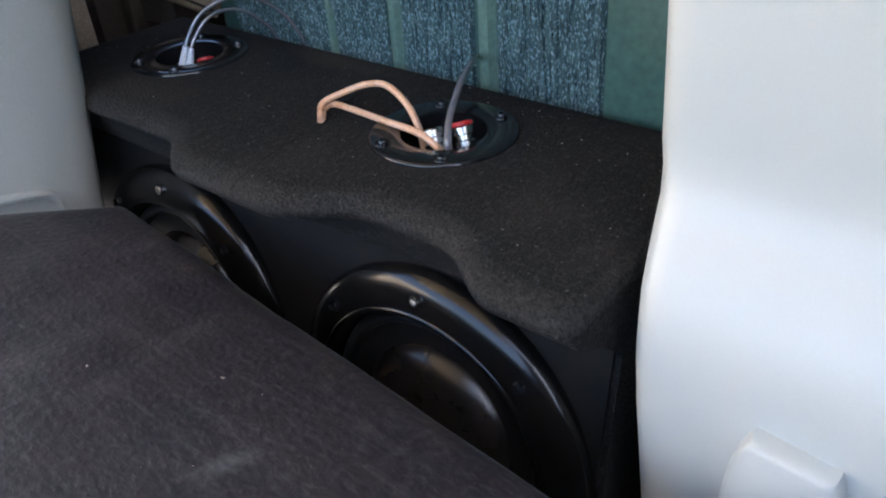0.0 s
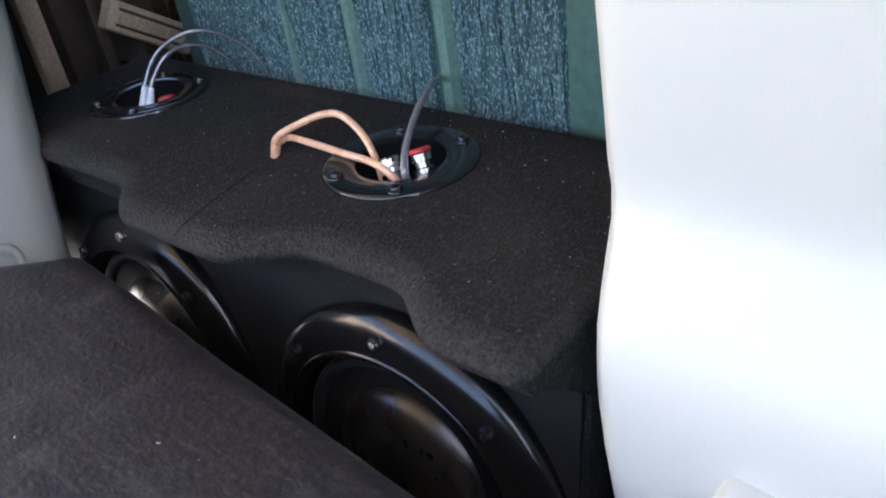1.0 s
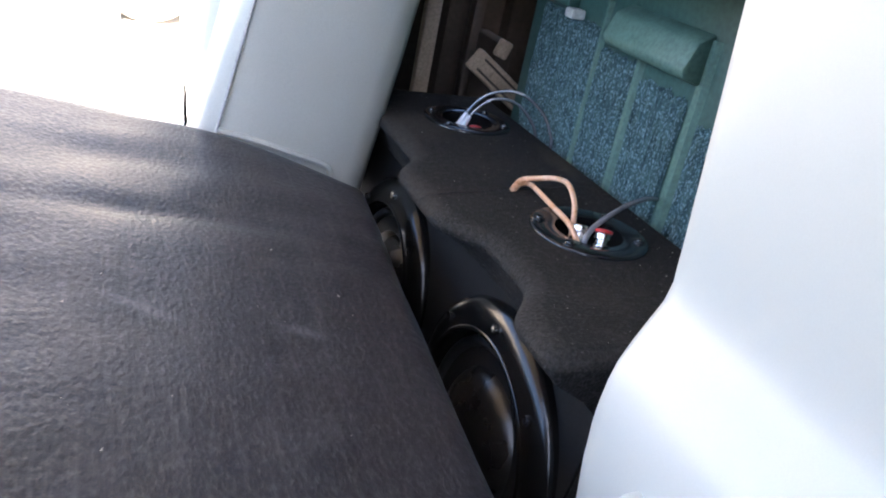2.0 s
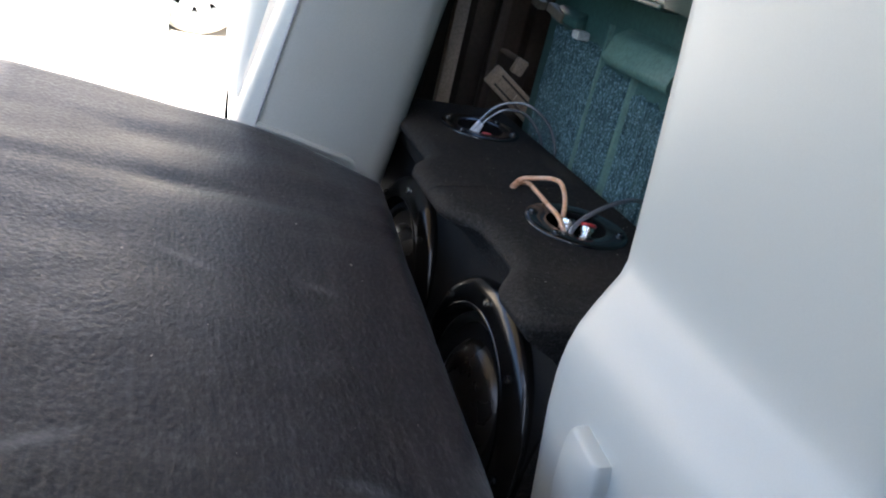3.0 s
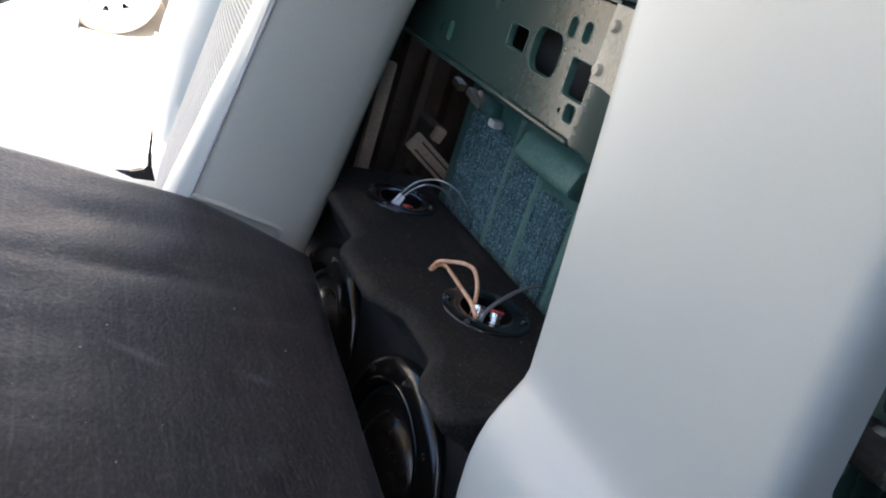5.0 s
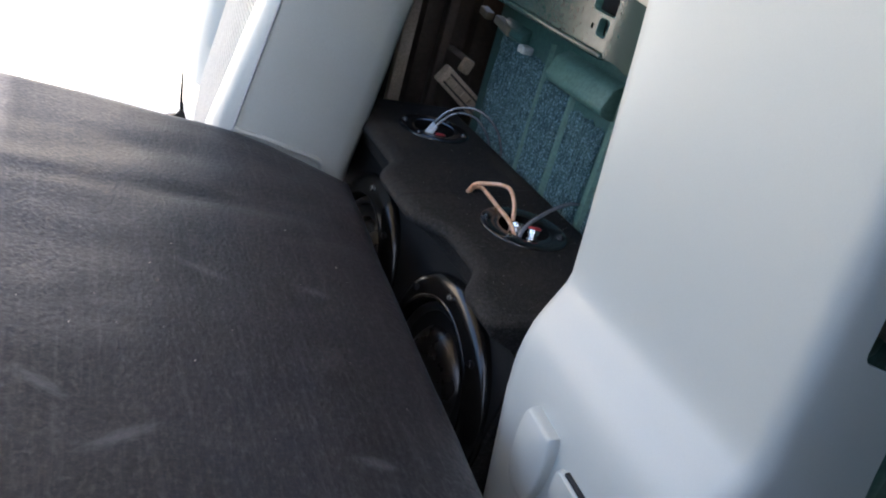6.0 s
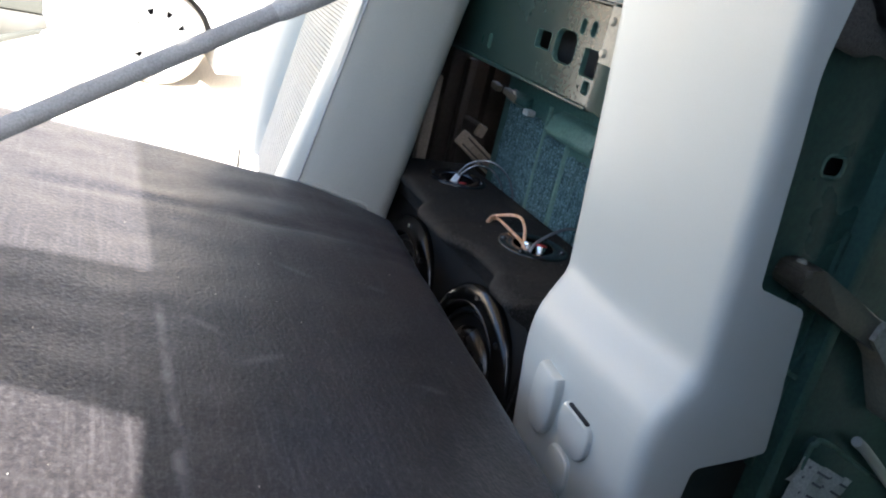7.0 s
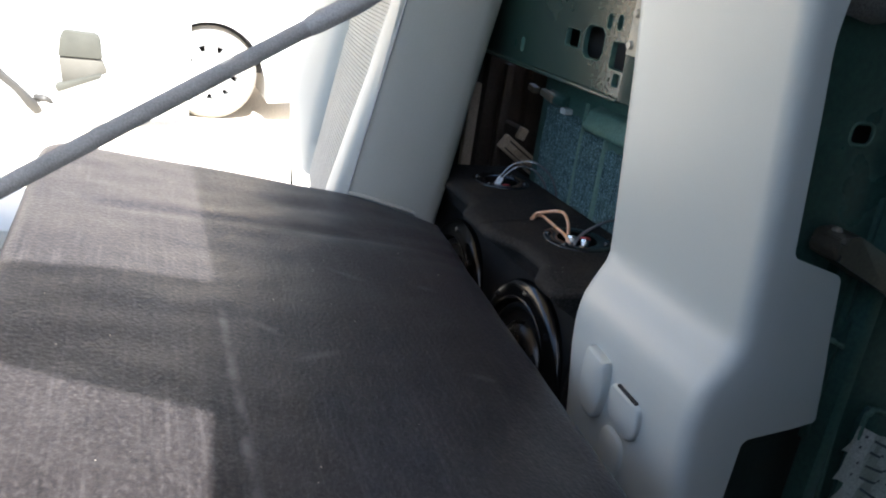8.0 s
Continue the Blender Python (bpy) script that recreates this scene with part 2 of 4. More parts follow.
M_RUBBER = material("black_rubber", (0.014, 0.014, 0.014), 0.45, scale=20, grain=500, bump=0.1, dist=0.0004)
M_CONE = material("black_cone", (0.013, 0.0115, 0.010), 0.28, spec=0.5, scale=30, grain=700, bump=0.15, dist=0.0004)
M_STEEL = material("bright_steel", (0.7, 0.68, 0.64), 0.25, metal=1.0, scale=60, grain=500, bump=0.05, dist=0.0002)
M_RED = material("red_plastic", (0.55, 0.02, 0.02), 0.35, grain=500, bump=0.05)
M_COPPER = material("copper_wire", (0.68, 0.38, 0.22), 0.28, spots=(0.75, 0.50, 0.36), scale=60, mix=0.6, grain=500, bump=0.2, dist=0.0004, coat=0.6)
M_CLEAR = material("silver_wire", (0.28, 0.29, 0.31), 0.22, metal=0.6, scale=60, grain=500, bump=0.1, dist=0.0003, coat=0.8)
M_BOOT = material("pale_boot", (0.62, 0.68, 0.75), 0.3, scale=60, grain=500, bump=0.05, dist=0.0003)
M_BLACKWIRE = material("grey_wire", (0.18, 0.18, 0.2), 0.2, scale=60, grain=500, bump=0.1, dist=0.0003, coat=1.0)
M_BROWN = material("brown_steel", (0.085, 0.066, 0.05), 0.45, spots=(0.035, 0.027, 0.021), scale=9, mix=0.8, grain=120, bump=0.2, dist=0.001)
M_TAN = material("tan_plastic", (0.60, 0.48, 0.34), 0.5, spots=(0.42, 0.32, 0.22), scale=18, mix=0.7, grain=250, bump=0.2, dist=0.0006)
M_TAB = material("dull_tan_plastic", (0.30, 0.235, 0.15), 0.55, spots=(0.2, 0.17, 0.13), scale=18, mix=0.7, grain=250, bump=0.2, dist=0.0006)
M_DARK = material("dark_lining", (0.02, 0.02, 0.021), 0.9, grain=250, bump=0.4)
M_STRAP = material("grey_webbing", (0.29, 0.29, 0.285), 0.8, spots=(0.22, 0.22, 0.215), scale=40, mix=0.6, grain=700, bump=0.6, dist=0.0008)
M_SLEEVE = material("grey_sleeve", (0.34, 0.345, 0.34), 0.55, spots=(0.28, 0.285, 0.28), scale=30, mix=0.5, grain=600, bump=0.1, dist=0.0004)
M_GROUND = material("pale_concrete", (0.70, 0.63, 0.53), 0.9, spots=(0.60, 0.54, 0.45), scale=0.7, mix=0.6, grain=60, bump=0.5, dist=0.004)
M_CAR = material("white_car_paint", (0.75, 0.75, 0.74), 0.3, spots=(0.7, 0.7, 0.69), scale=2, mix=0.4, grain=300, bump=0.02, coat=0.8)
# tyre colour lifted far above rubber to paint in the yard's glare
M_GLARETYRE = material("glare_pale_tyre", (0.3, 0.28, 0.25), 0.85, scale=12, grain=200, bump=0.3)
M_TYRE = material("tyre_rubber", (0.05, 0.046, 0.042), 0.8, scale=12, grain=200, bump=0.3)
# arch liner lightened for the same glare
M_ARCH = material("glare_pale_liner", (0.10, 0.097, 0.095), 0.85, spots=(0.07, 0.067, 0.063), scale=6, mix=0.6, grain=200, bump=0.3)
M_ALLOY = material("silver_alloy", (0.62, 0.62, 0.62), 0.35, metal=0.6, scale=20, grain=300, bump=0.05)
M_GREYPAD = material("grey_cloth_pad", (0.05, 0.05, 0.041), 0.85, scale=10, grain=300, bump=0.2)
M_HANDLE = material("grey_door_plastic", (0.035, 0.033, 0.03), 0.5, scale=10, grain=300, bump=0.1)
M_BEIGE = material("beige_trim", (0.075, 0.070, 0.058), 0.7, scale=10, grain=300, bump=0.2)
M_LABEL = material("white_label", (0.66, 0.66, 0.63), 0.5, spots=(0.5, 0.5, 0.47), scale=30, mix=0.6, grain=300, bump=0.1)
M_INK = material("faded_ink", (0.14, 0.14, 0.15), 0.6)
M_LINER = material("headliner", (0.68, 0.55, 0.38), 0.95, scale=10, grain=400, bump=0.4)
M_GLASS = bpy.data.materials.new("window_glass")
M_GLASS.use_nodes = True
_b = M_GLASS.node_tree.nodes["Principled BSDF"]
_b.inputs["Transmission Weight"].default_value, _b.inputs["Roughness"].default_value = 1.0, 0.02
_b.inputs["Base Color"].default_value, _b.inputs["IOR"].default_value = (0.85, 0.93, 0.92, 1), 1.45


# ---- builders ----
def mesh_of(name, bm, mat, smooth=False, angle=None):
    bmesh.ops.recalc_face_normals(bm, faces=bm.faces)
    me = bpy.data.meshes.new(name)
    bm.to_mesh(me)
    bm.free()
    me.materials.append(mat)
    if smooth:
        me.shade_smooth()
        if angle:
            me.set_sharp_from_angle(angle=radians(angle))
    return me


def part(name, bm, mat, parent=None, label="", smooth=True, angle=40):
    ob = new(name, mesh_of(name, bm, mat, smooth, angle))
    if parent is not None:
        ob.parent = parent
    if label:
        tagged(ob, label)
    return ob


def thing(name, at=(0, 0, 0), label="", category="", group="", kind=""):
    ob = new(name)
    ob.empty_display_size = 0.05
    ob.location = at
    return tagged(ob, label, category, group, kind)


def shift(bm, m):
    bmesh.ops.transform(bm, matrix=m, verts=bm.verts)
    return bm


def join(*bms):
    out = bms[0]
    for b in bms[1:]:
        me = bpy.data.meshes.new("joined")
        b.to_mesh(me)
        b.free()
        out.from_mesh(me)
        bpy.data.meshes.remove(me)
    return out


def slab(x0, x1, y0, y1, z0, z1, bevel=0.0, segments=2):
    bm = bmesh.new()
    bmesh.ops.create_cube(bm, size=1)
    shift(bm, Matrix.Translation(((x0 + x1) / 2, (y0 + y1) / 2, (z0 + z1) / 2)) @ Matrix.Diagonal((x1 - x0, y1 - y0, z1 - z0, 1)))
    if bevel:
        bmesh.ops.bevel(bm, geom=list(bm.edges), offset=bevel, segments=segments, profile=0.5, affect="EDGES")
    return bm


def lathe(profile, n=48, axis="Z"):
    """Turns (radius, height) pairs about an axis. A radius of zero closes the end."""
    bm = bmesh.new()
    rings = []
    for r, h in profile:
        if r < 1e-6:
            rings.append([bm.verts.new((0, 0, h))])
        else:
            rings.append([bm.verts.new((r * math.cos(2 * math.pi * k / n), r * math.sin(2 * math.pi * k / n), h)) for k in range(n)])
    for a, b in zip(rings, rings[1:]):
        for k in range(n):
            q = [a[k % len(a)], a[(k + 1) % len(a)], b[(k + 1) % len(b)], b[k % len(b)]]
            q = [v for i, v in enumerate(q) if v not in q[:i]]
            if len(q) > 2:
                bm.faces.new(q)
    if axis == "-X":
        shift(bm, Matrix.Rotation(radians(-90), 4, "Y"))
    elif axis == "-Y":
        shift(bm, Matrix.Rotation(radians(90), 4, "X"))
    return bm


def smooth_path(points, per=8):
    pts = [Vector(p) for p in points]
    pts = [2 * pts[0] - pts[1]] + pts + [2 * pts[-1] - pts[-2]]
    out = []
    for a, b, c, d in zip(pts, pts[1:], pts[2:], pts[3:]):
        for i in range(per):
            t = i / per
            out.append(0.5 * (2 * b + (c - a) * t + (2 * a - 5 * b + 4 * c - d) * t * t + (3 * b - a - 3 * c + d) * t ** 3))
    out.append(pts[-2])
    return out


def tube(points, r, n=8, per=8, flat=1.0):
    """A round (or, with flat, an oval) cord along a smooth path. r may be a number or one radius for each path point."""
    path = smooth_path(points, per) if per > 1 else [Vector(p) for p in points]
    bm = bmesh.new()
    rings = []
    side = None
    for i, p in enumerate(path):
        d = (path[min(i + 1, len(path) - 1)] - path[max(i - 1, 0)]).normalized()
        if side is None:
            side = d.orthogonal().normalized()
        side = (side - d * side.dot(d)).normalized()
        up = d.cross(side)
        rr = r if isinstance(r, (int, float)) else np.interp(i / (len(path) - 1), np.linspace(0, 1, len(r)), r)
        rings.append([bm.verts.new(p + side * (rr * math.cos(2 * math.pi * k / n)) + up * (rr * flat * math.sin(2 * math.pi * k / n))) for k in range(n)])
    for a, b in zip(rings, rings[1:]):
        for k in range(n):
            bm.faces.new((a[k], a[(k + 1) % n], b[(k + 1) % n], b[k]))
    bm.faces.new(rings[0])
    bm.faces.new(rings[-1])
    return bm


def prism(outline, depth, axis="Y", bevel=0.0):
    """Extrudes a flat outline. axis Y: outline in (x, z), along +y. axis X: outline in (y, z), along +x. axis Z: (x, y), along +z."""
    bm = bmesh.new()
    place = {"Y": lambda a, b, d: (a, d, b), "X": lambda a, b, d: (d, a, b), "Z": lambda a, b, d: (a, b, d)}[axis]
    lo = [bm.verts.new(place(a, b, 0)) for a, b in outline]
    hi = [bm.verts.new(place(a, b, depth)) for a, b in outline]
    bm.faces.new(lo)
    bm.faces.new(hi)
    n = len(outline)
    for k in range(n):
        bm.faces.new((lo[k], lo[(k + 1) % n], hi[(k + 1) % n], hi[k]))
    if bevel:
        bmesh.ops.bevel(bm, geom=list(bm.edges), offset=bevel, segments=2, profile=0.5, affect="EDGES")
    return bm


def rounded(cx, cy, w, h, r, n=5):
    """The outline of a rectangle with rounded corners."""
    out = []
    for sx, sy, a0 in ((1, 1, 0), (-1, 1, 90), (-1, -1, 180), (1, -1, 270)):
        for k in range(n + 1):
            a = radians(a0 + 90 * k / n)
            out.append((cx + sx * (w / 2 - r) + r * math.cos(a), cy + sy * (h / 2 - r) + r * math.sin(a)))
    return out


def loft(rows, closed=False):
    """A sheet through rows of points."""
    bm = bmesh.new()
    vs = [[bm.verts.new(p) for p in row] for row in rows]
    n = len(rows[0])
    for a, b in zip(vs, vs[1:]):
        for k in range(n if closed else n - 1):
            bm.faces.new((a[k], a[(k + 1) % n], b[(k + 1) % n], b[k]))
    return bm


def thicken(bm, t):
    bmesh.ops.recalc_face_normals(bm, faces=bm.faces)
    bmesh.ops.solidify(bm, geom=list(bm.faces), thickness=t)
    return bm


def plate_with_holes(w, h, holes, thick, edge=0.0):
    """A sheet w by h in (u, v), with rounded or round holes cut right through it. Returns it lying in x (thickness), y (u), z (v)."""
    bm = bmesh.new()
    loops = [[(0, 0), (w, 0), (w, h), (0, h)]] + holes
    edges = []
    for lp in loops:
        vs = [bm.verts.new((0, u, v)) for u, v in lp]
        edges += [bm.edges.new((vs[k], vs[(k + 1) % len(vs)])) for k in range(len(vs))]
    bmesh.ops.triangle_fill(bm, use_beauty=True, use_dissolve=False, edges=edges)
    gone = []
    for f in bm.faces:
        c = f.calc_center_median()
        for lp in holes:
            inside, n = False, len(lp)
            for i in range(n):
                (u1, v1), (u2, v2) = lp[i], lp[(i + 1) % n]
                if (v1 > c.z) != (v2 > c.z) and c.y < (u2 - u1) * (c.z - v1) / (v2 - v1) + u1:
                    inside = not inside
            if inside:
                gone.append(f)
                break
    bmesh.ops.delete(bm, geom=gone, context="FACES")
    ret = bmesh.ops.extrude_face_region(bm, geom=list(bm.faces))
    bmesh.ops.translate(bm, vec=(thick, 0, 0), verts=[v for v in ret["geom"] if isinstance(v, bmesh.types.BMVert)])
    return bm


def circle(cu, cv, r, n=14):
    return [(cu + r * math.cos(2 * math.pi * k / n), cv + r * math.sin(2 * math.pi * k / n)) for k in range(n)]


def noisy(bm, amount, scale, axis=None):
    for v in bm.verts:
        d = noise.noise(v.co * scale) * amount
        if axis is None:
            v.co += v.normal * d
        else:
            v.co += Vector(axis) * d
    return bm


def cut(ob, cutters):
    """Cuts the closed meshes in cutters out of ob for good."""
    tool = new("tool", mesh_of("tool", join(*cutters), M_DARK))
    tool.parent = ob.parent
    mod = ob.modifiers.new("cut", "BOOLEAN")
    mod.operation, mod.object, mod.solver = "DIFFERENCE", tool, "EXACT"
    done = bpy.data.meshes.new_from_object(ob.evaluated_get(bpy.context.evaluated_depsgraph_get()))
    ob.modifiers.clear()
    ob.data = done
    bpy.data.objects.remove(tool)
    return ob


def fillet(line, radii, n=7):
    """Rounds the inner corners of an open line of points."""
    out = [line[0]]
    for p, q, s, r in zip(line, line[1:], line[2:], radii):
        p, q, s = Vector(p), Vector(q), Vector(s)
        d, e = (p - q).normalized(), (s - q).normalized()
        k = r / math.tan(d.angle(e) / 2)
        k = min(k, 0.48 * (p - q).length, 0.48 * (s - q).length)
        for u in np.linspace(0, 1, n):
            out.append(tuple((q + d * k) * (1 - u) ** 2 + q * (2 * u * (1 - u)) + (q + e * k) * u ** 2))
    return out + [line[-1]]


# ---- ground ----
GROUND_Z = 0.10
ground = part("ground", loft([[(x, y, GROUND_Z) for x in (-300, -20, -5, 5, 20, 300)] for y in (-300, -20, -5, 5, 20, 300)]), M_GROUND, smooth=False)
tagged(ground, "pale sunlit concrete yard around the vehicle", "ground", kind="structure")

yard_wall = part("yard_wall", slab(-14, 10, 8.5, 8.8, GROUND_Z, 4.6, 0.02), M_YARDWALL)
tagged(yard_wall, "sunlit tan rendered wall across the yard", "wall", kind="structure")

# ---- cab shell ----
NEAR, FAR, ROOF_Z, FLOOR_Z, BACK_X = -0.60, 1.10, 2.0, 0.55, 0.10
floor = part("floor", slab(-2.3, 0.27, NEAR, FAR, FLOOR_Z - 0.05, FLOOR_Z, 0.004), M_DARK)
tagged(floor, "dark carpeted cab floor", "floor", kind="structure")
ceiling = part("ceiling", slab(-1.75, 0.27, -0.5, FAR, ROOF_Z, ROOF_Z + 0.05, 0.02), M_LINER)
tagged(ceiling, "pale cloth cab ceiling", "ceiling", kind="structure")
wall_front = part("wall_front", slab(-2.34, -2.3, NEAR, FAR, FLOOR_Z - 0.05, 1.15, 0.01), M_DARK)
tagged(wall_front, "dark front bulkhead of the cab", "wall", kind="structure")

open_door = part("door_1", slab(-1.22, -1.14, -1.62, NEAR - 0.045, 0.45, 1.95, 0.02), M_DARK)
tagged(open_door, "dark inner side of the opened near door", "door", kind="structure")
wall_near = part("wall_near", slab(-2.3, -1.25, NEAR - 0.04, NEAR, FLOOR_Z - 0.05, 1.45, 0.01), M_DARK)
tagged(wall_near, "dark closed front door on the near side", "wall", kind="structure")
# back wall, lower sheet: green pressed steel
wall_back = part("wall_back", slab(BACK_X, BACK_X + 0.02, -0.46, 0.43, FLOOR_Z, 1.40, 0.002), M_SHEET)
tagged(wall_back, "green painted pressed-steel back wall of the cab", "wall", kind="structure")
for y, w, top in ((0.2445, 0.004, 1.19), (0.1565, 0.0055, 1.19), (0.049, 0.0075, 1.19)):
    rib = [(-w * 1.4, 0), (-w * 0.6, -0.006), (w * 0.6, -0.006), (w * 1.4, 0)]
    bm = loft([[(BACK_X + d + 0.001, y + u, z) for u, d in rib] for z in np.linspace(0.95, top, 8)])
    part("rib", bm, M_RIB, wall_back)
part("recess", slab(0.25, 0.27, 0.41, FAR, FLOOR_Z, 1.40, 0.002), M_BROWN, wall_back, "dark brown recessed sheet")
part("return", slab(BACK_X + 0.021, 0.249, 0.41, 0.43, FLOOR_Z, 1.40, 0.002), M_BROWN, wall_back)
# step at the plain sheet near the trim
part("panel", slab(BACK_X - 0.008, BACK_X - 0.001, -0.44, -0.070, 0.9, 1.22, 0.003), M_SHEET, wall_back)
# raised pressing below the beam
part("pressing", prism([(BACK_X, 1.192), (BACK_X - 0.020, 1.181), (BACK_X - 0.031, 1.153), (BACK_X - 0.026, 1.144), (BACK_X, 1.138)], 0.154, "Y", 0.004), M_RIB, wall_back).location = (0, 0.050, 0.004)
part("pressing", prism([(BACK_X, 1.19), (BACK_X - 0.016, 1.18), (BACK_X - 0.018, 1.168), (BACK_X, 1.16)], 0.085, "Y", 0.003), M_SHEET, wall_back).location.y = 0.315


def felt_pad(y0, y1, z0, z1, seed):
    """A coarse felt pad glued to the sheet: streaked, lumpy, with a ragged rounded top."""
    ny, nz = max(40, int((y1 - y0) / 0.0009)), 70
    rows = []
    for j in range(nz + 1):
        row = []
        for i in range(ny + 1):
            u, v = i / ny, j / nz
            y = y0 + (y1 - y0) * u
            e = min(u, 1 - u)
            top = z1 - 0.006 * (1 - min(1, e / 0.06)) ** 2 + 0.004 * noise.noise((y * 90, seed, 0)) + 0.005 * noise.noise((y * 420, seed, 5))
            z = z0 + (top - z0) * v
            edge = min(1, e / 0.03, (1 - v) / 0.02)
            d = 0.0042 + 0.0013 * noise.noise((y * 60 + seed, z * 9, 3)) + 0.0016 * noise.noise((y * 430 + seed, z * 22, 1)) + 0.0009 * noise.noise((y * 760, z * 90, seed))
            d -= 0.0035 * (1 - abs(noise.noise((y * 75 + seed, z * 4, 7)))) ** 22
            row.append((BACK_X - 0.001 - max(0.0, d) * edge, y, z))
        rows.append(row)
    return loft(rows)


for k, (y0, y1, z1) in enumerate(((0.251, 0.40, 1.158), (0.165, 0.238, 1.138), (0.061, 0.148, 1.126), (-0.067, 0.037, 1.110))):
    part("felt_pad", felt_pad(y0, y1, 0.95, z1, 3.7 * k), M_PAD, wall_back, "blue-grey coarse felt pad")
for y, z, length in ((0.458, 1.178, 0.030), (0.385, 1.176, 0.058)):
    part("tab", shift(slab(-0.008, 0.008, -length / 2, length / 2, -0.007, 0.007, 0.003), Matrix.Translation((BACK_X - 0.012, y, z)) @ Matrix.Rotation(radians(8), 4, "X")), M_TAB, wall_back, "dull tan plastic tab")
# small bright retaining clip
part("clip", slab(BACK_X - 0.022, BACK_X - 0.002, 0.292, 0.312, 1.156, 1.168, 0.003), M_LABEL, wall_back, "pale plastic clip")

# cross beam under the rear window, with its openings
BEAM_X, B_Y0, B_Y1, B_Z0, B_Z1 = -0.035, -0.06, FAR, 1.246, 1.392
beam = thing("cross_beam", (BEAM_X, B_Y0, B_Z0), "green pressed-steel beam with punched openings under the window", "beam", kind="structure")
holes = [rounded(0.170, 0.070, 0.046, 0.028, 0.005), rounded(0.102, 0.071, 0.062, 0.050, 0.016), rounded(0.024, 0.061, 0.044, 0.040, 0.005),
         rounded(0.066, 0.1075, 0.014, 0.022, 0.0065), rounded(0.037, 0.1085, 0.014, 0.022, 0.0065), rounded(0.019, 0.0265, 0.018, 0.019, 0.005), circle(0.039, 0.024, 0.003), rounded(0.352, 0.035, 0.012, 0.024, 0.005), rounded(0.384, 0.033, 0.006, 0.016, 0.002)]
face = part("face", slab(0.0, 0.003, 0, B_Y1 - B_Y0, 0, B_Z1 - B_Z0), M_BEAM, beam, smooth=False)
cut(face, [shift(prism(lp, 0.02, "X"), Matrix.Translation((-0.01, 0, 0))) for lp in holes])
for k in (0, 1, 2, 3, 4, 5, 7):
    # the sheet is drawn inwards around the larger openings: a rounded lip and a short wall behind it
    cu, cv = (sum(c) / len(holes[k]) for c in zip(*holes[k]))
    wall = []
    for grow, x in ((0.0013, -0.0002), (0.0008, -0.0008), (0.0, -0.0007), (-0.0004, 0.0005), (-0.0005, 0.0085), (0.0006, 0.0085)):
        ring_pts = []
        for u, v in holes[k]:
            d = Vector((u - cu, v - cv))
            d += d.normalized() * grow
            ring_pts.append((x, cu + d.x, cv + d.y))
        wall.append(ring_pts)
    part("lip", loft(wall, closed=True), M_SHEET, beam, angle=70)
part("underside", slab(0.0, 0.135, 0, B_Y1 - B_Y0, -0.004, 0.004, 0.0015), M_BEAM, beam)
part("flange", slab(-0.006, 0.002, 0, B_Y1 - B_Y0, -0.004, 0.003, 0.003, 3), M_BEAM, beam)
part("top", slab(0.0, 0.135, 0, B_Y1 - B_Y0, B_Z1 - B_Z0 - 0.004, B_Z1 - B_Z0 + 0.004, 0.0015), M_BEAM, beam)
part("window_ledge", prism([(0.0, B_Z1 - B_Z0 + 0.005), (0.046, B_Z1 - B_Z0 + 0.032), (0.062, B_Z1 - B_Z0 + 0.034), (0.062, B_Z1 - B_Z0 + 0.005)], B_Y1 - B_Y0, "Y", 0.002), M_LEDGEPAINT, beam, "pale blue-grey glossy ledge")
part("backing", slab(0.05, 0.06, 0, B_Y1 - B_Y0, 0.004, B_Z1 - B_Z0 - 0.006), M_DARK, beam, smooth=False)
# the beam's end turns forward to the pillar under a bolted plate
bm = loft([[(0, 0, z), (-0.001, -0.03, z), (-0.026, -0.10, z), (-0.046, -0.16, z)] for z in np.linspace(0, B_Z1 - B_Z0, 5)])
part("corner_plate", thicken(bm, 0.003), M_BEAM, beam)
# the plate's cream colour stands in for a bright reflection on it
bm = loft([[(-0.004, -0.004, z), (-0.005, -0.03, z), (-0.03, -0.10, z), (-0.05, -0.16, z)] for z in np.linspace(0.068, B_Z1 - B_Z0, 4)])
end_plate = part("end_plate", thicken(bm, 0.003), M_CREAM, beam, "bolted end plate, cream for its bright reflection")
for u, v in ((-0.016, 0.126), (-0.014, 0.082)):
    part("bolt", shift(lathe([(0, 0.005), (0.005, 0.005), (0.0065, 0.001), (0.0065, -0.003)], 12, "-X"), Matrix.Translation((-0.008, u, v))), M_CREAM, end_plate)
# pale disc added on the sheet where a round hole shows bright
part("disc", shift(lathe([(0, 0.003), (0.007, 0.0025), (0.009, 0.0), (0.009, -0.003)], 18, "-X"), Matrix.Translation((-0.001, 0.306, 0.130))), M_CREAM, beam, "pale round disc")

# rear window over the beam
window_1 = thing("window_1", (0.018, 0.0, 1.428), "rear cab window with a pale rubber seal", "window", kind="structure")
pane = part("pane", slab(0.0, 0.005, -0.20, FAR, 0.012, 0.55), M_GLASS, window_1, smooth=False)
pane.visible_shadow = False
part("seal", slab(-0.012, 0.014, -0.20, FAR, 0.0, 0.014, 0.004), M_CLEAR, window_1)
part("header", slab(-0.03, 0.05, -0.45, FAR, 0.52, 0.57, 0.01), M_LINER, window_1)

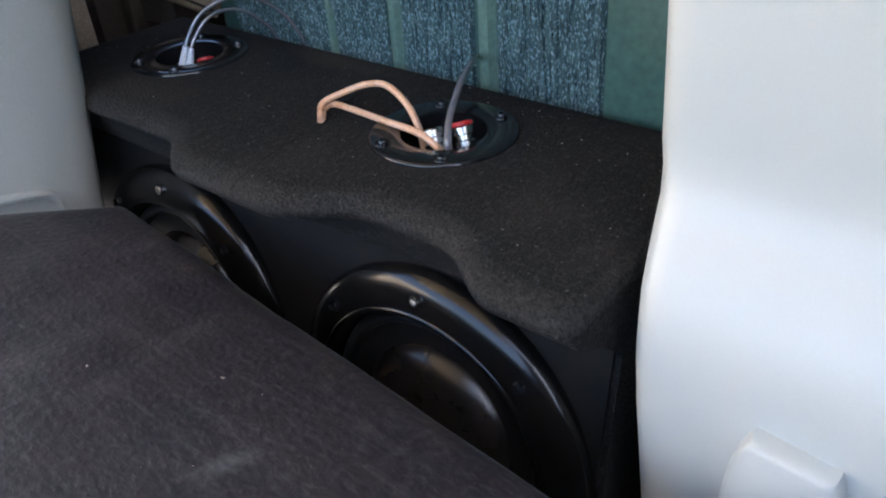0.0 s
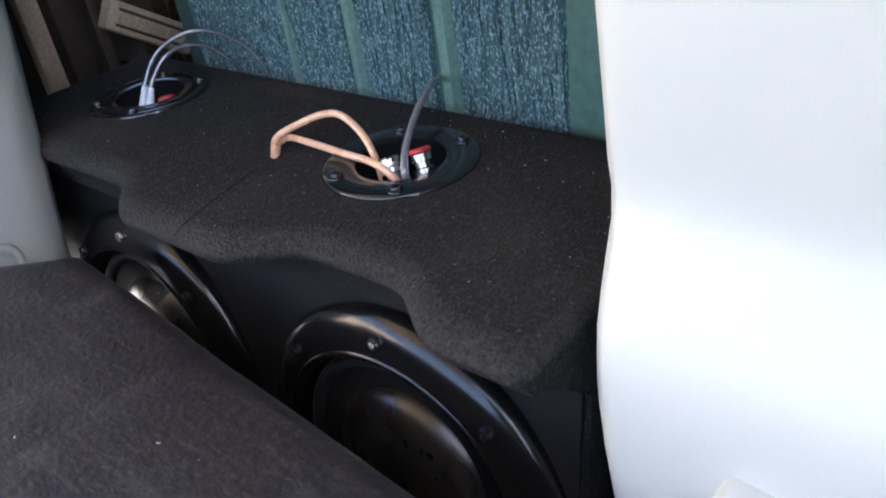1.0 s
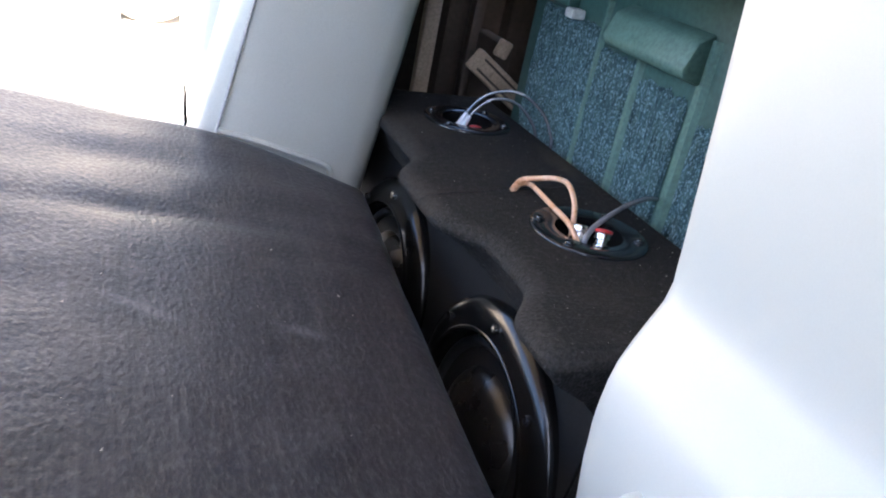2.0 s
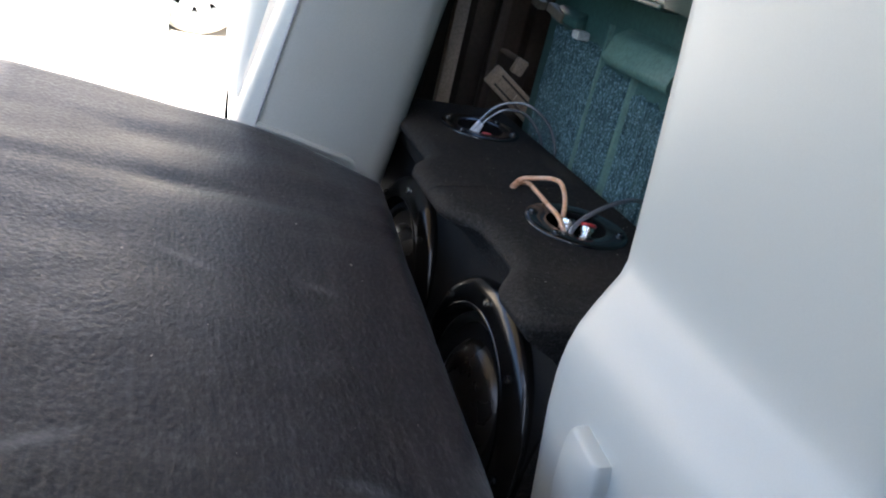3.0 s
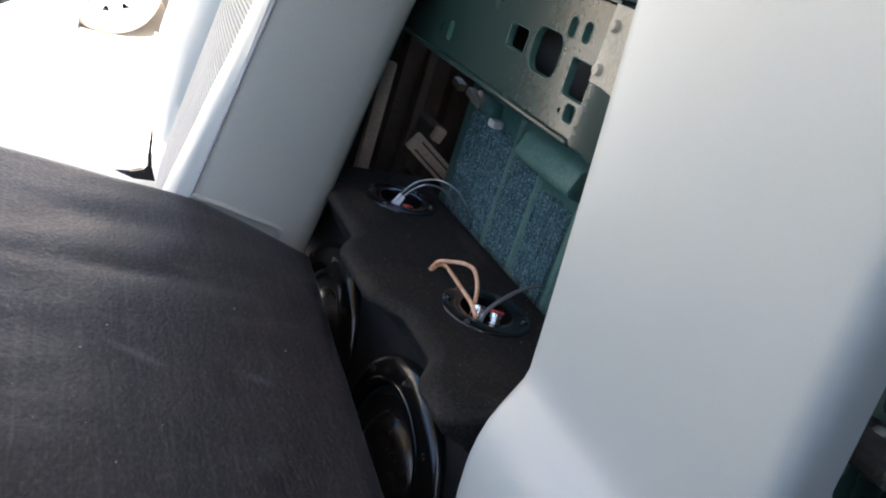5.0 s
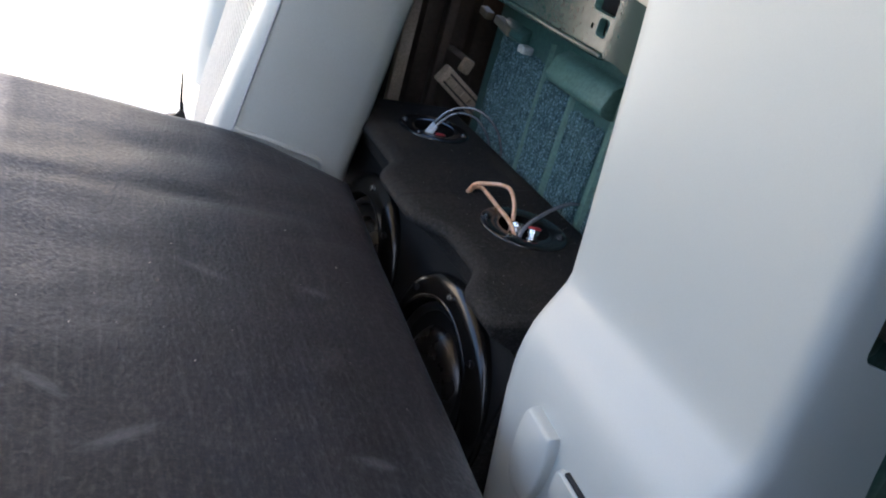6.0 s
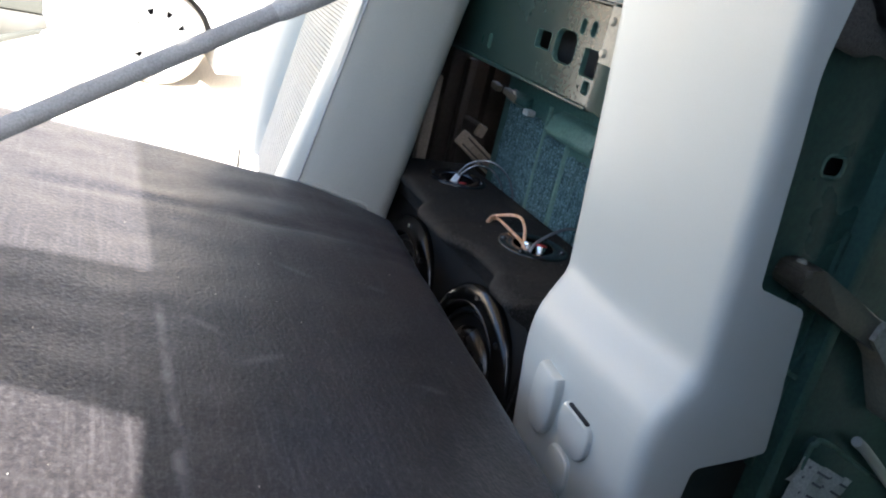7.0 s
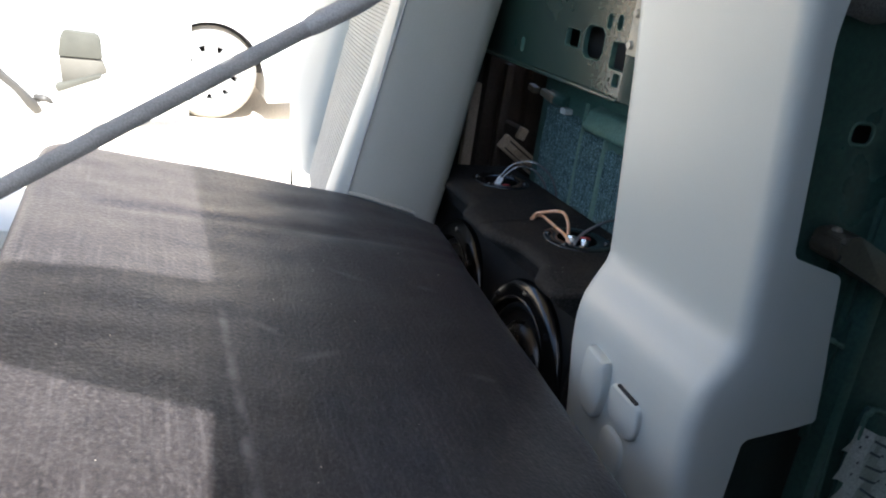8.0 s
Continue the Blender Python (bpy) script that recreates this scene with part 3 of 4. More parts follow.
# far side: quarter panel behind the seat, sill and rail
wall_far = part("wall_far", slab(-0.22, 0.26, FAR, FAR + 0.04, FLOOR_Z, 1.36, 0.01), M_BROWN)
tagged(wall_far, "dark brown bare steel side wall", "wall", kind="structure")
part("front_door", slab(-2.3, -1.15, FAR, FAR + 0.04, FLOOR_Z, 1.2, 0.01), M_DARK, wall_far)
part("sill", slab(-2.3, -0.20, FAR - 0.10, FAR + 0.26, FLOOR_Z - 0.1, 0.64, 0.015), M_TRIM, wall_far)
part("rail", slab(-1.15, 0.26, FAR - 0.02, FAR + 0.05, ROOF_Z - 0.06, ROOF_Z + 0.05, 0.02), M_GREEN, wall_far)
quarter = thing("side_panel", (0, 0.70, 0), "dark brown ribbed inner quarter panel beyond the speaker box", "panel", kind="structure")
prof = [(-0.03, 0.0)]
for x in (0.015, 0.085, 0.15, 0.2):
    prof += [(x - 0.014, 0.0), (x - 0.008, -0.022), (x + 0.012, -0.022), (x + 0.018, 0.0)]
prof += [(0.247, 0.0)]
part("sheet", thicken(loft([[(x, y, z) for x, y in prof] for z in (FLOOR_Z, 0.9, 1.1, 1.24)]), 0.003), M_BROWN, quarter, smooth=False)
part("strip", slab(0.028, 0.055, -0.045, -0.025, 0.75, 1.15, 0.004), M_TAN, quarter, "tan plastic strip")
part("strip", slab(0.11, 0.13, -0.05, -0.024, 0.7, 1.2, 0.004), M_BROWN, quarter)
bracket = thing("bracket", (0.135, 0.56, 1.005), "tan plastic bracket with slots, bolted behind the speaker box", "bracket")
rail = part("rail", shift(slab(-0.062, 0.058, -0.010, 0.012, -0.018, 0.018, 0.004), pose(0, 0, 0, 0, 34, 0)), M_TAN, bracket)
for dz in (-0.010, 0.009):
    part("groove", shift(slab(-0.050, 0.046, -0.0112, -0.0095, dz - 0.0018, dz + 0.0018, 0.0005), pose(0, 0, 0, 0, 34, 0)), M_BROWN, rail)
for k in range(5):
    part("fin", shift(slab(-0.048 + 0.022 * k, -0.0445 + 0.022 * k, -0.0135, -0.0095, -0.006, 0.005, 0.001), pose(0, 0, 0, 0, 34, 0)), M_TAN, rail)
part("tab", shift(slab(-0.012, 0.010, -0.008, 0.008, -0.014, 0.014, 0.004), Matrix.Translation((-0.004, 0, 0.052)) @ Matrix.Rotation(radians(20), 4, "Y")), M_TAN, bracket)
part("post", slab(-0.01, 0.02, 0.012, 0.118, -0.05, 0.06, 0.004), M_BROWN, bracket)

# near door jamb behind the pillar trim
JY = -0.43
jamb = thing("door_jamb", (0, JY, 0), "dark green painted door jamb with a ledge and a slot", "jamb", kind="structure")
bm = plate_with_holes(0.62, 0.62, [rounded(0.119, 0.130, 0.032, 0.024, 0.009)], 0.004)
shift(bm, Matrix.Translation((-0.085, 0, 1.16)) @ Matrix.Rotation(radians(-90), 4, "Z"))
upper = part("upper_sheet", bm, M_GREEN, jamb, smooth=False)
slot = [Vector((-0.085 + u, -0.0035, 1.16 + v)) for u, v in rounded(0.119, 0.130, 0.032, 0.024, 0.009)]
part("slot_lip", tube([*slot, slot[0]], 0.0022, 8, 1), M_RIB, jamb, "pale rolled lip")
part("backing", slab(-0.06, 0.5, 0.03, 0.04, 0.6, 1.75), M_DARK, jamb, smooth=False)
ledge = fillet([(0.36, 1.040), (0.034, 1.187), (0.010, 1.184), (0.006, 1.160), (0.10, 1.118), (0.36, 1.008)], [0.02, 0.010, 0.010, 0.03])
bar = part("ledge", prism(ledge, -0.045, "Y", 0.006), M_LEDGE, jamb, "brown-stained rounded ledge", angle=60)
part("bend", prism(fillet([(0.150, 1.106), (0.158, 1.132), (0.30, 1.075), (0.30, 0.98), (0.255, 0.985), (0.195, 1.070), (0.150, 1.106)], [0.012, 0.02, 0.02, 0.02, 0.02]), -0.052, "Y", 0.004), M_CREAM, bar, "pale end of the ledge", angle=60)
part("stud", shift(lathe([(0.0065, -0.003), (0.0065, 0.001), (0.005, 0.0045), (0.0025, 0.0058), (0, 0.006)], 18), Matrix.Translation((0.022, -0.022, 1.184))), M_CREAM, bar, "pale stud")
# shade of the deep recess is put into this sheet's colour
part("lower_sheet", slab(-0.08, 0.15, 0.0, 0.006, 0.5, 1.045, 0.002), M_SHADOW, jamb, "lower sheet, coloured near-black for the shade in its recess")
part("middle_sheet", slab(-0.08, 0.5, -0.002, 0.006, 1.046, 1.16, 0.002), M_GREEN, jamb)
part("pressing", prism([(0.155, 0.6), (0.140, 0.86), (0.118, 1.02), (0.108, 1.03), (0.085, 1.04), (0.10, 1.075), (0.13, 1.10), (0.5, 1.10), (0.5, 0.6)], -0.015, "Y", 0.004), M_GREEN, jamb)
part("pressing", prism([(0.17, 0.6), (0.165, 0.93), (0.175, 0.95), (0.5, 0.80), (0.5, 0.6)], -0.028, "Y", 0.005), M_GREEN, jamb)
# ridges along the pressings, in paler green to paint their edge highlight
part("bead", tube([(0.07, -0.006, 1.045), (0.09, -0.012, 1.040), (0.108, -0.014, 1.028), (0.118, -0.015, 1.00), (0.140, -0.015, 0.86), (0.155, -0.015, 0.62)], 0.0035, 8, 5), M_RIB, jamb)
part("bead", tube([(0.165, -0.026, 0.62), (0.163, -0.027, 0.91), (0.170, -0.027, 0.943), (0.19, -0.027, 0.945), (0.30, -0.027, 0.89)], 0.0035, 8, 5), M_RIB, jamb)
part("rod", tube([(0.235, -0.034, 0.950), (0.262, -0.034, 0.934), (0.32, -0.034, 0.893), (0.40, -0.034, 0.835)], 0.0075, 10, 4), M_VINYL, jamb, "pale grey plastic rod")
part("seam", shift(tube([(0.03, 0.0, 1.16), (0.20, 0.0, 1.36)], 0.0015, 5, 1), Matrix.Translation((0.03, -0.001, 0))), M_DARK, jamb)
bm = bmesh.new()
bmesh.ops.create_icosphere(bm, subdivisions=4, radius=1)
shift(bm, Matrix.Translation((0.03, JY - 0.016, 1.440)) @ Matrix.Rotation(radians(-6), 4, "Y") @ Matrix.Diagonal((0.12, 0.013, 0.032, 1)))
wad = part("wadding", noisy(bm, 0.008, 45), material("grey_wadding", (0.16, 0.155, 0.15), 0.95, grain=300, bump=1.0, dist=0.003))
tagged(wad, "grey fibre wadding stuffed along the jamb", "wadding")
strip = part("weatherstrip", tube([(-0.05, JY - 0.034, 1.56), (-0.036, JY - 0.034, 1.49), (-0.014, JY - 0.034, 1.455), (0.03, JY - 0.034, 1.445), (0.3, JY - 0.034, 1.44)], 0.015, 10, 6), M_RUBBER)
tagged(strip, "black rubber weatherstrip curling over the jamb", "weatherstrip")
label = thing("sticker", (0.215, JY - 0.034, 0.86), "creased white information sticker on the door jamb", "sticker")
for n, (dx, dz, turn, wide, tall) in enumerate(((-0.014, 0.030, -22, 0.125, 0.038), (-0.002, -0.010, -18, 0.145, 0.042), (0.0, -0.055, -30, 0.14, 0.05))):
    at = Matrix.Translation((dx, -0.002 * n, dz)) @ Matrix.Rotation(radians(-turn), 4, "Y")
    sheet = noisy(loft([[(wide * (i / 14 - 0.5), 0.004 * math.sin(i * 1.1 + n), tall * (j / 6 - 0.5)) for i in range(15)] for j in range(7)]), 0.006, 40, (0, 1, 0))
    paper = part("paper", shift(sheet, at), M_LABEL, label, angle=15)
    for j in range(2):
        bar = noisy(loft([[(wide * (0.72 * i / 14 - 0.38), 0.004 * math.sin(i * 0.79 + n) - 0.0045, tall * (0.22 - 0.4 * j) + 0.0035 * q) for i in range(15)] for q in (0, 1)]), 0.004, 40, (0, 1, 0))
        part("text_bar", shift(bar, at), M_INK, paper, smooth=False)

# light-blocking slabs, unseen behind the walk: beside the door opening and across the drive
# added to keep skylight off the jamb and the trim's flank
side_blocker = part("side_blocker", slab(0.0, 1.6, -0.72, -0.66, 0.35, 1.98, 0.02), M_GREEN)
part("blocker_top", slab(0.0, 1.6, -0.659, -0.44, 1.98, 2.02, 0.005), M_GREEN, side_blocker)
part("end", slab(0.9, 0.94, -0.659, -0.44, 0.35, 1.979, 0.005), M_GREEN, side_blocker)
tagged(side_blocker, "unseen green slab added beside the door opening to block skylight", "body side", kind="structure")
# stands in for the person whose shadow lies over the seat
shade_slab = part("shade_slab", slab(-0.70, 3.5, -1.60, -1.26, GROUND_Z, 4.0, 0.01), M_BLOCKER)
tagged(shade_slab, "unseen dark slab added to cast a standing person's shadow", "pier", kind="structure")
# outline shaped to cast the dark band across the folded seat
part("band_caster", prism([(-2.0, 2.20), (-2.0, 2.30), (-0.925, 2.305), (-0.825, 2.31), (-0.73, 2.295), (-0.70, 2.285), (-0.70, 2.018), (-0.794, 2.066), (-0.88, 2.118), (-1.1, 2.17)], 0.06, "Y", 0.004), M_BLOCKER, shade_slab).location.y = -1.33

# unseen low blocker added next to the tall slab
part("low_blocker", slab(-2.6, -0.702, -1.60, -1.50, GROUND_Z, 1.35, 0.01), M_BLOCKER, shade_slab)
# overhead slab, out of view, added to bound the sun patch
top_blocker = part("overhead_blocker", slab(-0.70, 3.5, -1.60, -0.49, 2.30, 2.36, 0.01), M_BLOCKER)
tagged(top_blocker, "unseen dark slab added above the door opening to block sun", "roof", kind="structure")

# ---- pillar trim ----
PZ = [2.0, 1.6, 1.4, 1.3, 1.15, 1.085, 1.066, 1.052, 1.03, 1.008, 0.99, 0.97, 0.94, 0.85, 0.7, 0.55]
PX = [-0.19, -0.15, -0.130, -0.118, -0.102, -0.0955, -0.0955, -0.1005, -0.1160, -0.1285, -0.1335, -0.1350, -0.1345, -0.1255, -0.108, -0.098]


def trim_front(z):
    return float(np.interp(-z, [-v for v in PZ], PX))


def trim_left(z):
    return float(np.interp(z, (0.6, 0.85, 0.95, 1.0, 1.08), (-0.240, -0.229, -0.223, -0.219, -0.207)))


# outer edge of the flank in (x, z), downwards: upright, notch, rounded tip, undercut
EDGE = fillet([(-0.045, 2.0), (-0.097, 1.450), (-0.101, 1.385), (-0.090, 1.310), (-0.072, 1.170), (-0.008, 1.152), (0.022, 0.974), (-0.070, 0.954), (-0.080, 0.56)], [0.2, 0.2, 0.3, 0.012, 0.013, 0.007, 0.014])


def trim_edge(z):
    return float(np.interp(-z, [-p[1] for p in EDGE], [p[0] for p in EDGE]))


rows = []
levels = sorted(set([round(v, 4) for v in np.linspace(0.58, ROOF_Z, 100)] + [round(p[1], 5) for p in EDGE if 0.58 < p[1] < ROOF_Z]))
for z in levels:
    xf, xe, yl = trim_front(z), trim_edge(z), trim_left(z)
    row = [(xf + 0.045, yl + 0.0005, z), (xf + 0.02, yl + 0.0015, z), (xf + 0.006, yl - 0.0005, z), (xf + 0.001, yl - 0.006, z), (xf, yl - 0.015, z)]
    row += [(xf - 0.0015 * math.sin(math.pi * u), yl - 0.02 + (-0.470 - yl + 0.02) * u, z) for u in np.linspace(0, 1, 9)[1:]]
    wide = max(0.006, xe - xf)
    k = min(1, wide / 0.022)
    turn = [(0.0004, -0.4735), (0.0014, -0.4775), (0.0034, -0.4815), (0.0066, -0.4848), (0.0110, -0.4872), (0.0160, -0.4886)]
    row += [(xf + dx * k, y, z) for dx, y in turn]
    row += [(xf + 0.016 * k + (wide - 0.016 * k) * u, -0.4886 - float(np.interp((wide - 0.016 * k) * u, (0, 0.02, 0.1), (0, 0.0045, 0.0125))), z) for u in (0.12, 0.3, 0.6, 1.0)]
    rows.append(row)
trim = thing("pillar_trim", (0, 0, 0), "light grey moulded plastic pillar trim with hook covers", "trim", kind="structure")
part("panel", thicken(loft(rows), -0.003), M_TRIM, trim, angle=60)


def hook(y, z, w, h, out, tilt, top=0.0, slot=False):
    """A blunt rounded cover that stands off the panel; top cuts its crown flat, and the face leans out towards the crown."""
    x = trim_front(z)
    outline = []
    for k in range(28):
        a = 2 * math.pi * k / 28
        u, v = math.sin(a), math.cos(a)
        p, q = (0.68, 0.72) if v > 0 else (0.66, 0.85)
        u, v = abs(u) ** p * math.copysign(1, u), abs(v) ** q * math.copysign(1, v)
        u *= 1 - 0.10 * (1 - v) / 2
        outline.append((u * w / 2, min(v * h / 2, h / 2 - top)))
    bm = bmesh.new()
    rings = []
    for inset, rise in ((1.0, -0.006), (1.0, 0.50), (0.988, 0.76), (0.955, 0.92), (0.89, 1.0)):
        ring = []
        for u, v in outline:
            lift = out * (0.45 + 0.55 * (v / h + 0.5)) * rise if rise > 0 else rise
            ring.append(bm.verts.new((-lift, u * inset, v * (inset * 0.75 + 0.25) if v > 0 else v * inset)))
        rings.append(ring)
    for p, q in zip(rings, rings[1:]):
        for k in range(28):
            bm.faces.new((p[k], p[(k + 1) % 28], q[(k + 1) % 28], q[k]))
    bm.faces.new(rings[-1])
    m = Matrix.Translation((x, y, z)) @ Matrix.Rotation(radians(tilt), 4, "X")
    ob = part("hook_cover", shift(bm, m), M_TRIM, trim, angle=50)
    if slot:
        s = slab(-out * 0.75, -0.0005, -w * 0.30, w * 0.30, h / 2 - top - 0.0005, h / 2 - top + 0.003, 0.001)
        part("slot", shift(s, m), M_DARK, ob)
    return ob


hook(-0.306, 0.921, 0.057, 0.104, 0.021, 6, 0.009)
hook(-0.376, 0.918, 0.070, 0.064, 0.015, 4, 0.007, True)
hook(-0.358, 0.848, 0.052, 0.066, 0.014, 4, 0.0)

# ---- speaker box ----
BX0, BX1, BY0, BY1, TOP = -0.155, 0.086, -0.195, 0.484, 1.0
box = thing("speaker_box", (0, 0, 0), "black carpeted speaker box with two subwoofers, behind the seat", "speaker box")


def lip_x(y):
    out = BX0
    for yc, half in ((-0.043, 0.032), (0.385, 0.162)):
        d = abs(y - yc)
        out += 0.034 * (0.5 + 0.5 * math.cos(math.pi * min(1, max(0, (d - half) / 0.068))))
    return out


rows = []
ys = [BY0, BY0 + 0.002, BY0 + 0.006, *np.linspace(BY0 + 0.012, BY1 - 0.012, 110), BY1 - 0.006, BY1 - 0.002, BY1]
for y in ys:
    e = min(y - BY0, BY1 - y)
    dz = -0.006 * max(0, 1 - e / 0.012) ** 2
    lx = lip_x(y) + 0.006 * max(0, 1 - e / 0.012) ** 2
    sec = [(BX1, 0.56), (BX1, 0.985), (BX1 - 0.004, 0.996), (BX1 - 0.012, TOP)]
    sec += [(BX1 - 0.012 + (lx + 0.02 - BX1 + 0.012) * u, TOP) for u in (0.25, 0.5, 0.75, 1.0)]
    sec += [(lx + 0.010, TOP - 0.001), (lx + 0.002, TOP - 0.003), (lx - 0.003, TOP - 0.007), (lx - 0.0045, TOP - 0.012), (lx - 0.0025, TOP - 0.017),
            (lx + 0.004, TOP - 0.021), (lx * 0.5 - 0.049, TOP - 0.034), (-0.097, TOP - 0.060), (-0.145, 0.56)]
    rows.append([(x, y, z + (dz if z > 0.6 else 0)) for x, z in sec])
bm = loft(rows, closed=True)
bmesh.ops.holes_fill(bm, edges=[e for e in bm.edges if e.is_boundary], sides=0)
body = part("body", bm, M_BOX, box, angle=50)
# thin sheet added to darken the front as the overhanging lip's shade would
part("front_shade", shift(slab(-0.1005, -0.0965, BY0 + 0.004, BY1 - 0.004, 0.565, 0.966, 0.001), Matrix.Translation((-0.0985, 0, 0.936)) @ Matrix.Rotation(radians(8), 4, "Y") @ Matrix.Translation((0.0985, 0, -0.936))), M_FRONTSHADE, box, "smooth black sheet on the box front for the shade under its lip")
CUPS = [(-0.013, 0.009), (-0.005, 0.349)]
cut(body, [shift(lathe([(0, -0.06), (0.042, -0.06), (0.042, 0.05), (0, 0.05)], 40), Matrix.Translation((x, y, TOP))) for x, y in CUPS])
part("seam", tube([(BX1 - 0.02, 0.135, TOP + 0.0004), (-0.053, 0.111, TOP + 0.0004), (-0.152, 0.088, TOP), (-0.160, 0.087, TOP - 0.012)], 0.0005, 5, 3), M_DARK, box)


def screw(r, axis):
    bm = lathe([(0, r * 0.3), (r * 0.45, r * 0.3), (r * 0.5, r * 0.75), (r * 0.85, r * 0.7), (r, r * 0.3), (r, 0)], 14, axis)
    return bm


for n, (cx, cy) in enumerate(CUPS):
    at = Matrix.Translation((cx, cy, TOP))
    ring = part("terminal_cup", shift(lathe([(0.034, -0.004), (0.034, 0.0018), (0.0352, 0.0026), (0.0562, 0.0030), (0.0578, 0.0024), (0.0588, 0.0008), (0.0588, -0.002)], 56), at), M_BLACK, box, "glossy black round terminal cup")
    part("well", shift(lathe([(0.0345, -0.003), (0.033, -0.03), (0.028, -0.042), (0, -0.043)], 40), at), M_BLACK, ring)
    for a in (-30, 40, 150, 218):
        recess = (cx + 0.0495 * math.cos(radians(a)), cy + 0.0495 * math.sin(radians(a)), TOP + 0.0026)
        part("screw", shift(screw(0.0047, "Z"), Matrix.Translation(recess)), M_SCREW, ring, "dark zinc screw")
        part("screw_seat", shift(lathe([(0.0053, 0.0), (0.0056, 0.0009), (0.0066, 0.0009), (0.0070, 0.0)], 20), Matrix.Translation(recess)), M_BLACK, ring)
    for px, py, cap in ((-0.007, 0.006, M_STEEL), (0.009, -0.011, M_RED)):
        post = part("binding_post", shift(lathe([(0.004, -0.043), (0.004, -0.032), (0.0082, -0.032), (0.0086, -0.014), (0.0066, -0.0125), (0.0066, -0.009), (0.0084, -0.008), (0.0086, -0.003), (0.0074, -0.0015), (0, -0.0015)], 18),
                                          Matrix.Translation((cx + px, cy + py, TOP + 0.007 - 0.012 * n)) @ Matrix.Rotation(radians(-24), 4, "X") @ Matrix.Rotation(radians(12), 4, "Y")), M_STEEL, ring, "nickel binding post")
        if cap is M_RED:
            part("cap", shift(lathe([(0.0045, -0.0014), (0.0086, -0.0014), (0.0088, 0.0008), (0.007, 0.0018), (0, 0.0018)], 16), Matrix.Translation((cx + px, cy + py, TOP + 0.007 - 0.012 * n)) @ Matrix.Rotation(radians(-24), 4, "X") @ Matrix.Rotation(radians(12), 4, "Y")), M_RED, post, "red plastic cap")

for yc, zc in ((-0.053, 0.806), (0.258, 0.801)):
    at = Matrix.Translation((-0.116, yc, zc)) @ Matrix.Rotation(radians(5), 4, "Y")
    rim = [(0.1385, -0.004)] + [(0.1135 + 0.0270 * math.sin(a), 0.0030 + 0.0150 * math.cos(a)) for a in np.linspace(math.pi / 2, 0, 15)]
    rim += [(0.1112, 0.0181), (0.1100, 0.0192), (0.1085, 0.0196), (0.1070, 0.0190), (0.1062, 0.0165), (0.1050, 0.0105), (0.1035, 0.0055), (0.102, 0.003)]
    flange = part("subwoofer", shift(lathe(rim, 72, "-X"), at), M_SATIN, box, "black ten-inch subwoofer with a glossy rim")
    part("surround", shift(lathe([(0.1023, 0.003)] + [(0.0965 + 0.0055 * math.cos(a), 0.001 + 0.0075 * math.sin(a)) for a in np.linspace(0, math.pi, 10)] + [(0.0905, -0.003)], 72, "-X"), at), M_RUBBER, flange)
    part("cone", shift(lathe([(0.0912, -0.003), (0.0890, -0.008), (0.0800, -0.013), (0.0735, -0.0145)], 60, "-X"), at), M_CONE, flange)
    part("dust_cap", shift(lathe([(0.0745, -0.0145), (0.0740, -0.008), (0.0715, 0.000), (0.066, 0.0075), (0.056, 0.0140), (0.042, 0.0190), (0.022, 0.0222), (0, 0.0232)], 60, "-X"), at), M_CONE, flange)
    for k in range(8):
        a = radians(2 + 45 * k)
        part("screw", shift(screw(0.005, "-X"), at @ Matrix.Translation((-0.0165, 0.1235 * math.sin(a), 0.1235 * math.cos(a)))), M_STEEL if k == 0 else M_BLACK, flange)

# ---- wires ----
w = part("speaker_wire", tube([(-0.048, 0.108, 1.003), (-0.036, 0.118, 1.0045), (-0.026, 0.116, 1.0055), (-0.027, 0.090, 1.0060), (-0.029, 0.055, 1.0055), (-0.030, 0.022, 1.0045), (-0.031, 0.004, 0.999), (-0.028, 0.000, 0.992), (-0.022, 0.006, 0.985)], 0.0029, 10), M_COPPER)
tagged(w, "clear-jacketed copper speaker wire tied to a terminal post", "wire", "wires at the near terminal")
w = part("speaker_wire", tube([(-0.052, 0.106, 1.003), (-0.036, 0.119, 1.009), (-0.022, 0.106, 1.017), (-0.013, 0.085, 1.025), (-0.011, 0.066, 1.026), (-0.014, 0.044, 1.016), (-0.020, 0.028, 1.002), (-0.022, 0.022, 0.985)], 0.0029, 10), M_COPPER)
tagged(w, "clear-jacketed copper speaker wire arching up from a terminal post", "wire", "wires at the near terminal")
w = part("speaker_wire", tube([(-0.022, -0.006, 0.985), (-0.024, -0.004, 1.000), (-0.006, 0.008, 1.010), (0.030, 0.026, 1.020), (0.066, 0.042, 1.024), (0.092, 0.055, 1.020)], 0.0030, 10), M_BLACKWIRE)
tagged(w, "dark grey glossy speaker wire running back to the wall", "wire", "wires at the near terminal")
w = part("speaker_wire", tube([(-0.020, 0.345, 0.985), (-0.008, 0.345, 1.015), (0.012, 0.335, 1.042), (0.044, 0.316, 1.052), (0.074, 0.298, 1.034), (0.089, 0.286, 1.004), (0.091, 0.285, 0.985)], 0.0022, 10), M_CLEAR)
tagged(w, "silver speaker wire looping from the far terminal to the wall", "wire", "wires at the far terminal")
w = part("speaker_wire", tube([(-0.016, 0.340, 0.985), (-0.002, 0.345, 1.012), (0.022, 0.340, 1.034), (0.052, 0.330, 1.034), (0.074, 0.320, 1.014), (0.082, 0.316, 0.998), (0.083, 0.315, 0.985)], 0.0022, 10), M_CLEAR)
